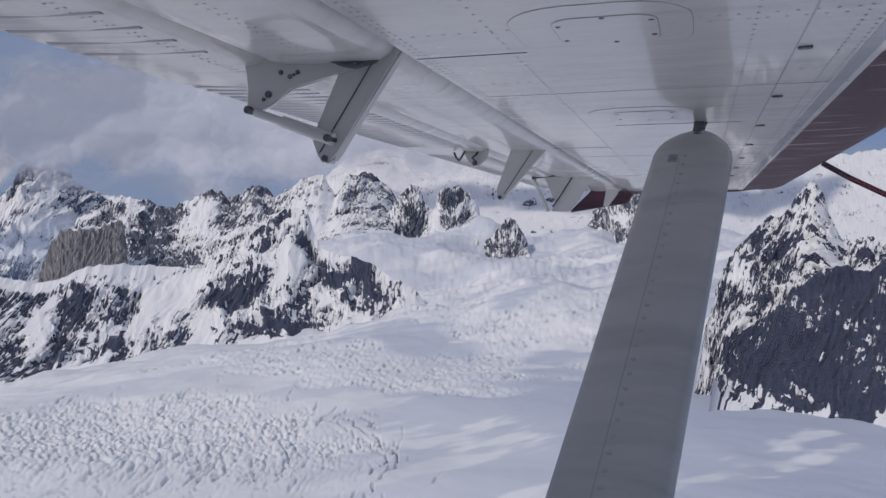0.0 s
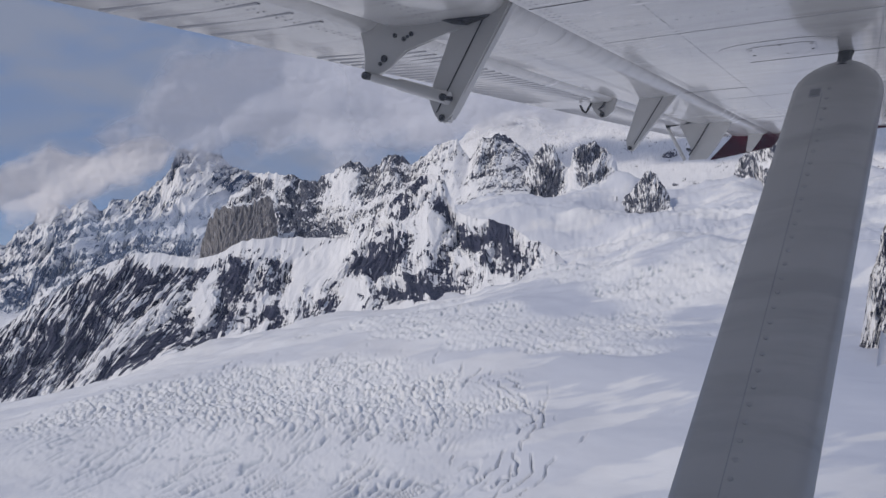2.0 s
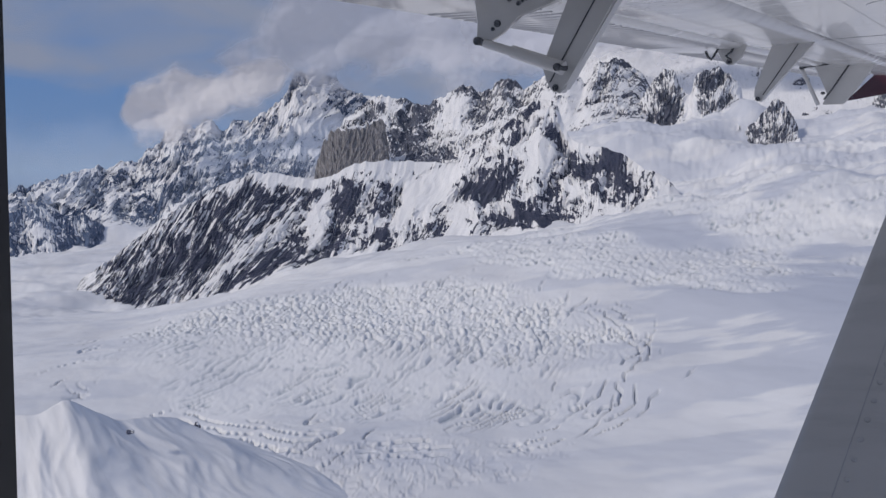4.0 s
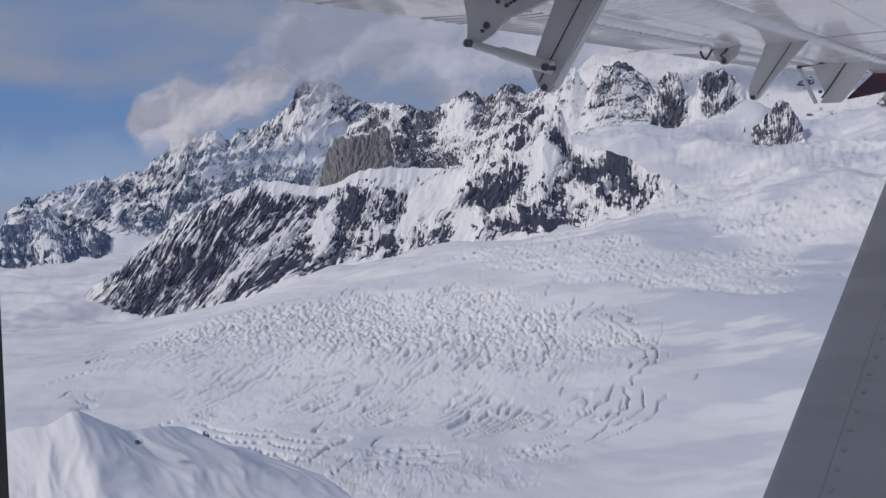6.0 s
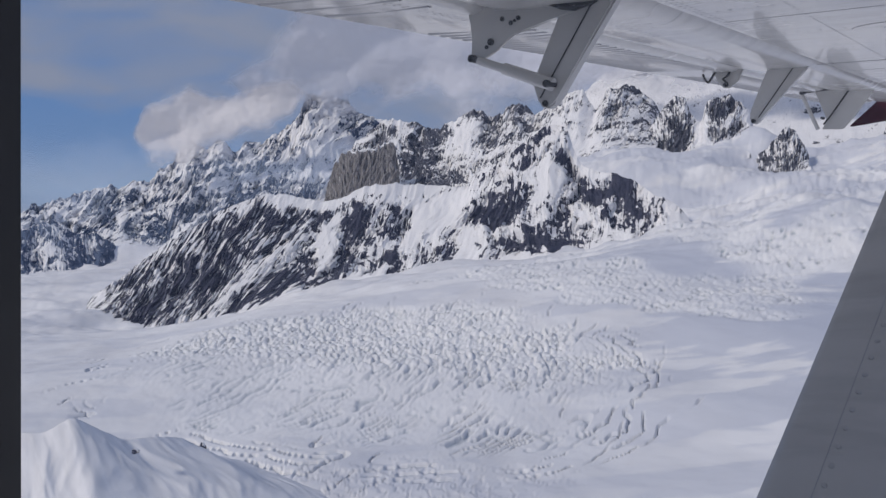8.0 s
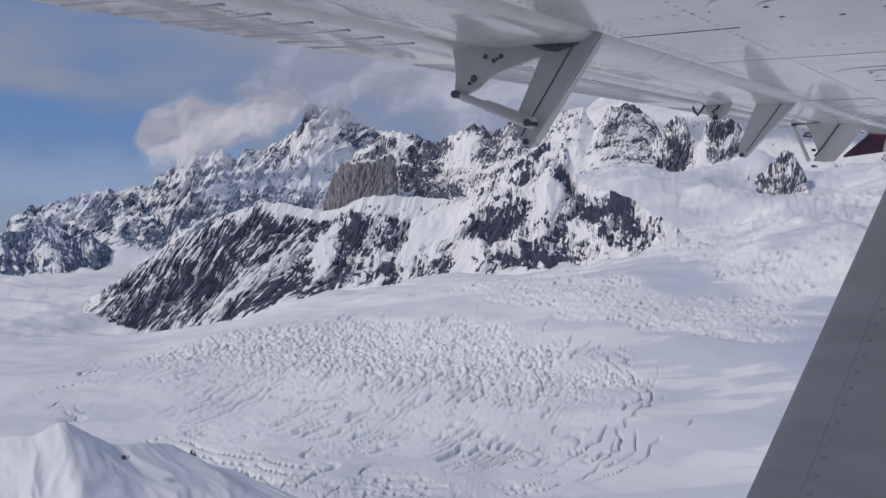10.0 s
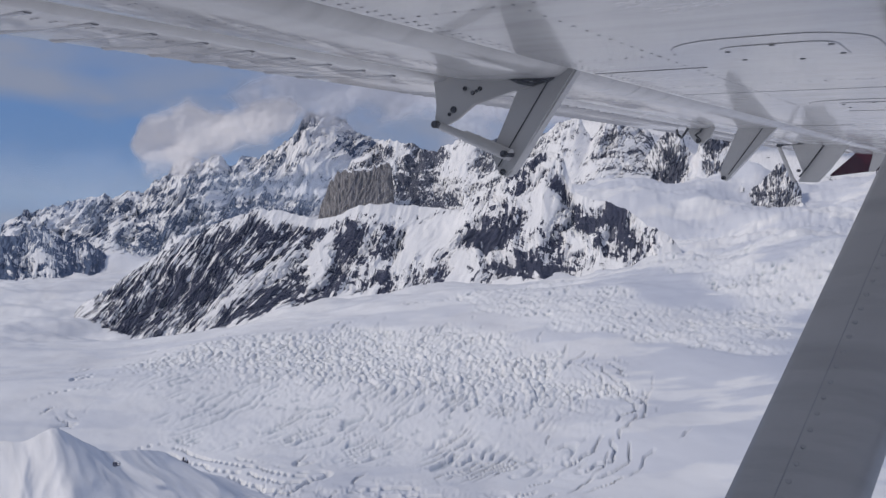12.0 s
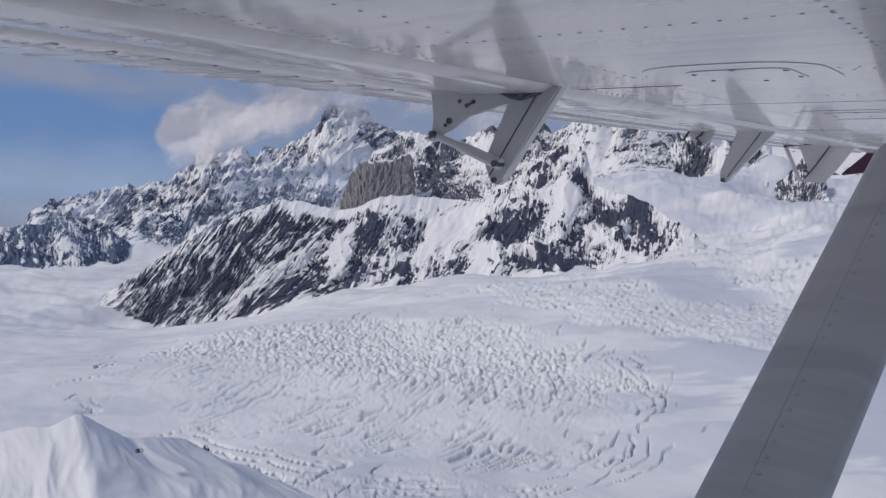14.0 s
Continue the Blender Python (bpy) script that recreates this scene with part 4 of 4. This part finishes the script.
def rivet_rows():
    out = []
    for x, step in ((-0.705, 0.030), (-0.690, 0.030), (-0.50, 0.045), (-0.02, 0.040), (0.16, 0.035), (0.19, 0.035)):
        out += [(x, y) for y in np.arange(0.3, 7.4, step)]
    for k in range(13):
        y = 0.93 + 0.53 * k
        out += [(x, y) for x in np.arange(-0.66, 0.15, 0.032)]
        if k % 2:
            out += [(x, y + 0.035) for x in np.arange(-0.45, 0.15, 0.032)]
    for cy in (1.505, 2.66):
        for sx, sy in ((0.24, 0.27), (0.28, 0.31)):
            n = 44
            for k in range(n):
                a = 2 * math.pi * k / n
                ex, ey = math.cos(a), math.sin(a)
                q = (abs(ex) ** 5 + abs(ey) ** 5) ** -0.2
                out.append((-0.285 + sx / 2 * ex * q, cy + sy / 2 * ey * q))
    return out


rivet_field("rivets", rivet_rows())
rivet_field("rivets", [(x, y) for x in (-0.90, -0.915) for y in np.arange(-0.3, 7.2, 0.032)], z=0.2992, parent=fore_flap)
rivet_field("rivets", [(x, y) for x in (-1.160, -1.176) for y in np.arange(-0.3, 7.2, 0.030)], z=0.3045, parent=flap)
for cy in (1.505, 2.66):
    part("doubler_seam", rounded_plate(-0.295, cy, 0.335, 0.365, 0.12, Z - 0.0006, Z + 0.001), MAT_GREYP, wing)
    ring = part("doubler", rounded_plate(-0.295, cy, 0.331, 0.361, 0.118, Z - 0.0012, Z + 0.001), MAT_WHITE, wing)
    part("panel_seam", rounded_plate(-0.285, cy, 0.1945, 0.2045, 0.0445, Z - 0.0018, Z + 0.001), MAT_GREYP, wing)
    cover = part("access_panel", rounded_plate(-0.285, cy, 0.190, 0.200, 0.043, Z - 0.0024, Z + 0.001), MAT_WHITE, wing)
    for sx, sy in ((-0.085, -0.05), (-0.085, 0.06), (0.0, -0.092), (0.01, 0.092), (0.085, -0.06), (0.085, 0.05)):
        s = part("screw", rod((-0.285 + sx, cy + sy, Z - 0.0035), (-0.285 + sx, cy + sy, Z - 0.002), 0.0048, 0.0055, 8), MAT_STEEL, cover)
for y, x0, x1 in ((1.655, -0.72, -0.47), (3.62, -0.76, -0.50), (5.48, -0.77, -0.50), (2.885, -0.40, 0.02), (7.2, -0.77, -0.6)):
    part("skin_gap", slab(x0, x1, y - 0.0022, y + 0.0022, Z - 0.0009, Z + 0.0006), MAT_DARK, wing)
for y in (2.18, 4.05, 5.9):
    part("lap_joint", slab(-0.70, 0.24, y - 0.0012, y + 0.0012, Z - 0.0007, Z + 0.0006), MAT_GREYP, wing)
for y in (1.757, 2.37, 3.0, 3.64, 4.28, 4.92, 5.56, 6.2):
    lid = part("drain_plug", bevelled(rounded_plate(0.09, y, 0.030, 0.021, 0.0102, Z - 0.004, Z + 0.001), 0.0015, 1), MAT_DARK, wing, "dark oval drain plug")
part("stripe", slab(0.200, 0.232, -0.85, 7.4, Z - 0.0008, Z + 0.0008), MAT_GREYP, wing, "grey worn stripe beside the red paint")
part("stripe", slab(0.07, 0.074, -0.85, 7.4, Z - 0.0006, Z + 0.0008), MAT_GREYP, wing)


def tube(points, r, seg=8):
    pts = [Vector(p) for p in points]
    bm = bmesh.new()
    rings = []
    for i, p in enumerate(pts):
        d = (pts[min(i + 1, len(pts) - 1)] - pts[max(i - 1, 0)]).normalized()
        q = d.to_track_quat("Z", "Y")
        rings.append([bm.verts.new(p + q @ Vector((r * math.cos(2 * math.pi * k / seg), r * math.sin(2 * math.pi * k / seg), 0))) for k in range(seg)])
    for a, b in zip(rings, rings[1:]):
        for i in range(seg):
            bm.faces.new((a[i], a[(i + 1) % seg], b[(i + 1) % seg], b[i]))
    bm.faces.new(rings[0])
    bm.faces.new(list(reversed(rings[-1])))
    return bm


# bonding wires and hoses at the hinges
for pts in (((-0.78, 1.60, 0.335), (-0.80, 1.595, 0.315), (-0.83, 1.59, 0.300), (-0.86, 1.585, 0.298), (-0.885, 1.58, 0.308)),
            ((-0.775, 1.61, 0.335), (-0.79, 1.60, 0.310), (-0.805, 1.595, 0.296), (-0.83, 1.59, 0.292), (-0.85, 1.59, 0.305)),
            ((-1.16, 3.60, 0.335), (-1.175, 3.60, 0.30), (-1.19, 3.60, 0.275), (-1.20, 3.60, 0.262), (-1.215, 3.60, 0.275), (-1.225, 3.60, 0.30)),
            ((-1.10, 3.62, 0.33), (-1.12, 3.615, 0.29), (-1.14, 3.61, 0.275), (-1.12, 3.61, 0.255)),
            ((-0.77, 1.62, 0.325), (-0.80, 1.60, 0.300), (-0.84, 1.585, 0.286), (-0.87, 1.58, 0.292), (-0.90, 1.58, 0.305)),
            ((-1.205, 5.42, 0.298), (-1.10, 5.41, 0.308), (-1.00, 5.41, 0.316), (-0.92, 5.42, 0.322)),
            ((-0.93, 5.42, 0.315), (-0.97, 5.42, 0.25), (-1.02, 5.42, 0.17), (-1.07, 5.42, 0.10))):
    part("hose", tube(pts, 0.0055), MAT_DARK, fore_flap, "black rubber hose", smooth=True)
part("pitot_mast", tube([(0.56, 5.0, 0.335), (0.70, 5.0, 0.25), (0.95, 5.0, 0.12), (1.10, 5.0, 0.045)], 0.016), MAT_RED, airplane, "dark red pitot mast", smooth=True)
part("flap_cable", tube([(-1.20, 4.2, 0.322), (-1.21, 3.9, 0.318), (-1.20, 3.66, 0.320)], 0.004), MAT_DARK, flap)

# strut
def strut():
    top, low = Vector((-0.112, 2.872, 0.30)), Vector((-0.525, 0.60, -1.84))
    axis = (low - top).normalized()
    chord = Vector((1, 0, 0)) - axis * axis.x
    chord.normalize()
    thick = axis.cross(chord)
    outline = []
    for k in range(24):
        a = 2 * math.pi * k / 24
        cx = math.cos(a)
        w = math.sin(a) * (0.75 + 0.25 * cx)
        outline.append((0.125 * cx, 0.032 * w))
    bm = bmesh.new()
    rings = []
    length = (low - top).length
    for d, sc in ((0.05, 0.30), (0.06, 0.48), (0.08, 0.66), (0.105, 0.82), (0.14, 0.94), (0.18, 1.0), (0.6, 1.0), (1.2, 1.0), (2.0, 1.0), (length, 1.0)):
        c = top + axis * d
        sc *= 1 + 0.09 * d
        rings.append([bm.verts.new(c + chord * (px * sc) + thick * (py * (0.5 + 0.5 * sc))) for px, py in outline])
    for a, b in zip(rings, rings[1:]):
        for i in range(24):
            bm.faces.new((a[i], a[(i + 1) % 24], b[(i + 1) % 24], b[i]))
    bm.faces.new(rings[0])
    bm.faces.new(list(reversed(rings[-1])))
    ob = part("strut", bm, MAT_STRUT, airplane, "pale grey streamlined wing strut with a riveted seam", smooth=True)
    part("fitting", bevelled(rod(top + Vector((0, 0, 0.01)), top + axis * 0.07, 0.020, 0.020, 10), 0.004), MAT_DARK, ob)
    bolt(top.x, top.y, top.z - 0.03, 0.02, ob)
    side = -thick if thick.dot(Vector((0, -1, 0.4))) < 0 else thick
    def skin(c, d):
        """Half thickness of the strut at c along the chord and d down its length."""
        sc = 1 + 0.09 * d
        q = c / (0.125 * sc)
        return 0.032 * math.sqrt(1 - q * q) * (0.75 + 0.25 * q) * (0.5 + 0.5 * sc)
    shared = None
    for k, d in enumerate(np.arange(0.20, length - 0.1, 0.048)):
        c = top + axis * float(d) + side * (skin(-0.02, float(d)) + 0.0014) - chord * 0.02
        m = Matrix.Translation(c) @ side.to_track_quat("Z", "Y").to_matrix().to_4x4()
        if shared is None:
            bm = bmesh.new()
            bmesh.ops.create_cone(bm, cap_ends=True, segments=10, radius1=0.0066, radius2=0.0046, depth=0.0026)
            rivet = part("rivet", bm, MAT_HEAD, ob)
            shared = rivet.data
        else:
            rivet = new("rivet", shared)
            rivet.parent = ob
        rivet.matrix_local = m
    along = Matrix((chord, -axis, side)).transposed().to_4x4()
    base = Matrix.Translation(top + axis * 0.215 + side * (skin(-0.058, 0.215) + 0.0012) - chord * 0.058) @ along @ Matrix.Rotation(-0.14, 4, "Y")
    tag = part("placard", slab(-0.016, 0.016, -0.020, 0.020, -0.001, 0.001), MAT_GREYP, ob, "small grey placard")
    tag.matrix_local = base
    for k in range(4):
        bar = part("bar", slab(-0.013, 0.013, -0.0125 + 0.0075 * k, -0.0105 + 0.0075 * k, 0.0008, 0.0016), MAT_DARK, tag)
    line = [top + axis * float(d) + side * skin(-0.036, float(d)) - chord * 0.036 for d in np.linspace(0.22, length - 0.2, 12)]
    part("seam", tube(line, 0.0011, 6), MAT_GREYP, ob)
    return ob


strut()

# cabin wall with the window that the camera looks through
def add_slab(bm, *box):
    other = slab(*box)
    me = bpy.data.meshes.new("tmp")
    other.to_mesh(me)
    other.free()
    bm.from_mesh(me)
    bpy.data.meshes.remove(me)


# unseen shell, added to dim the strut and bounce light onto the hinge arms
shell = bmesh.new()
for box in ((-3.0, -0.66, 0.20, 0.24, -2.0, 0.29), (0.30, 2.0, 0.20, 0.24, -2.0, 0.29), (-0.66, 0.30, 0.20, 0.24, -2.0, -0.32),
            (-0.66, 0.30, 0.20, 0.24, 0.25, 0.29), (-3.0, 2.0, -1.24, -1.20, -2.0, 0.29), (-3.0, 2.0, -1.20, 0.20, 0.26, 0.29),
            (-3.0, 2.0, -1.20, 0.20, -2.0, -1.96), (-3.0, -2.96, -1.20, 0.20, -1.96, 0.26), (1.96, 2.0, -1.20, 0.20, -1.96, 0.26)):
    add_slab(shell, *box)
part("fuselage", shell, MAT_CABIN, airplane, "pale fuselage shell around the cabin")
part("window_frame", bevelled(prism([(-0.603, -0.34), (-0.503, 0.26), (-0.62, 0.27), (-0.69, -0.34)], 0.205, 0.236), 0.006), MAT_DARK, airplane,
     "black rubber window edge")
pane = part("window_pane", slab(-0.655, 0.295, 0.238, 0.2395, -0.315, 0.245), MAT_PANE, airplane, "window pane with a slight bluish haze veil put into it")
pane.visible_shadow = False


# ---- clouds that hang on the far range ----
def cloud_bank(name, label, az0, az1, el0, el1, dist, shape, puff, seed, soft=0.8, most=1.0, mat=None):
    """A lumpy sheet of vapour; shape gives its density from azimuth and elevation in degrees."""
    mat = mat or MAT_CLOUD
    az, el = np.meshgrid(np.arange(az0, az1, 0.1), np.arange(el0, el1, 0.1))
    n = fbm(az / 5.5, el / 4.0, 5, seed, 0.55)
    billow = np.abs(fbm(az / 3.4, el / 2.8, 4, seed + 5, 0.5))
    r = dist - puff * (0.35 * billow + 2.0 * fbm(az / 8, el / 5, 2, seed))
    a, e = np.radians(az), np.radians(el)
    p = np.stack([r * np.sin(a) * np.cos(e), r * np.cos(a) * np.cos(e), 460 + r * np.sin(e)], -1)
    dens = shape(az, el) + 0.50 * n + 0.16 * (billow - 0.35)
    rim = np.minimum(np.minimum(az - az0, az1 - az), np.minimum(el - el0, el1 - el))
    dens = most * step01(0.0, soft, dens) * step01(0.0, 1.2, rim)
    ob = grid_object(name, p, mat, {"vapour": dens})
    return tagged(ob, label, "cloud")


def vapour_material(name, color, glow, strength):
    m, nt, bsdf = material(name)
    nt.nodes.remove(bsdf)
    clear, lit = nt.nodes.new("ShaderNodeBsdfTransparent"), nt.nodes.new("ShaderNodeBsdfDiffuse")
    lit.inputs["Color"].default_value = (*color, 1)
    # added glow stands in for sunlight scattered inside the vapour
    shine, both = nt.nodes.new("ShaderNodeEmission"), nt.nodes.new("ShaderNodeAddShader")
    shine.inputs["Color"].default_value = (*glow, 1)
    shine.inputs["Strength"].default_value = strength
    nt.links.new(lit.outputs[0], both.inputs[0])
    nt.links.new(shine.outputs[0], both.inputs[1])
    blend = nt.nodes.new("ShaderNodeMixShader")
    nt.links.new(attr(nt, "vapour"), blend.inputs[0])
    nt.links.new(clear.outputs[0], blend.inputs[1])
    nt.links.new(both.outputs[0], blend.inputs[2])
    nt.links.new(blend.outputs[0], nt.nodes["Material Output"].inputs["Surface"])
    return m


MAT_CLOUD = vapour_material("cloud_vapour", (0.62, 0.60, 0.615), (0.92, 0.92, 1.0), 0.15)
MAT_VEIL = vapour_material("grey_vapour", (0.46, 0.47, 0.54), (0.80, 0.86, 1.0), 0.16)
MAT_HAZE = vapour_material("haze_blue", (0.50, 0.60, 0.80), (0.62, 0.78, 1.0), 0.22)


def veil_bank(az, el):
    low = np.interp(az, [-18, -14, -11, -9, -7, -4, 2, 8, 14, 20], [5.6, 5.6, 6.2, 6.4, 6.0, 5.0, 5.2, 5.6, 6.4, 7.6])
    top = np.interp(az, [-20, -15, -9, 0, 20], [6.5, 8.5, 13, 16, 17])
    return np.minimum((el - low) / 1.8, (top - el) / 1.5) * 0.6 + 0.24 - 1.2 * step01(-13, -19, az)


def cumulus(az, el):
    low = np.interp(az, [-22, -20, -17, -14, -11, -9, -6], [2.4, 1.3, 2.4, 3.6, 4.6, 6.2, 6.6])
    top = np.interp(az, [-21.5, -20, -17.5, -15, -12.5, -10, -6], [4.3, 5.9, 7.1, 6.6, 7.1, 7.2, 6.6])
    return np.minimum((el - low) / 1.1, (top - el) / 0.7) * 0.55 + 0.30 - 1.5 * step01(-20.2, -22.0, az) - 1.2 * step01(-11.5, -8.5, az)


cloud_bank("cloud", "grey veil of cloud over the back peaks", -24, 26, 3.5, 17, 4350, veil_bank, 34, 71, 0.95, 0.92, MAT_VEIL)
def east_bank(az, el):
    low = np.interp(az, [0, 3, 8, 14, 20, 28, 36], [7.0, 6.2, 6.3, 6.4, 6.2, 5.8, 5.2])
    return np.clip((el - low) / 1.7, -3, 1.2) * 0.6 + 0.2 - 1.0 * step01(3.5, 0.5, az)


cloud_bank("cloud", "pale cloud lying on the high snow slopes", 0, 44, 3.5, 15, 3480, east_bank, 24, 79, 1.0, 0.9, MAT_VEIL)
cloud_bank("cloud", "bright white cumulus resting on the far ridge", -25, -3, 0.5, 9, 4230, cumulus, 45, 75, 0.75, 0.95)


# an even glowing sheet across the distance stands in for air haze
def haze_sheet(az, el):
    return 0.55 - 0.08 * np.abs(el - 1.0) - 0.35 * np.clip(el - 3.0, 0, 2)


cloud_bank("haze_layer", "thin glowing bluish sheet that paints air haze over the far range", -40, 9, -5.5, 9, 3700, haze_sheet, 20, 83, 1.1, 0.30, MAT_HAZE)
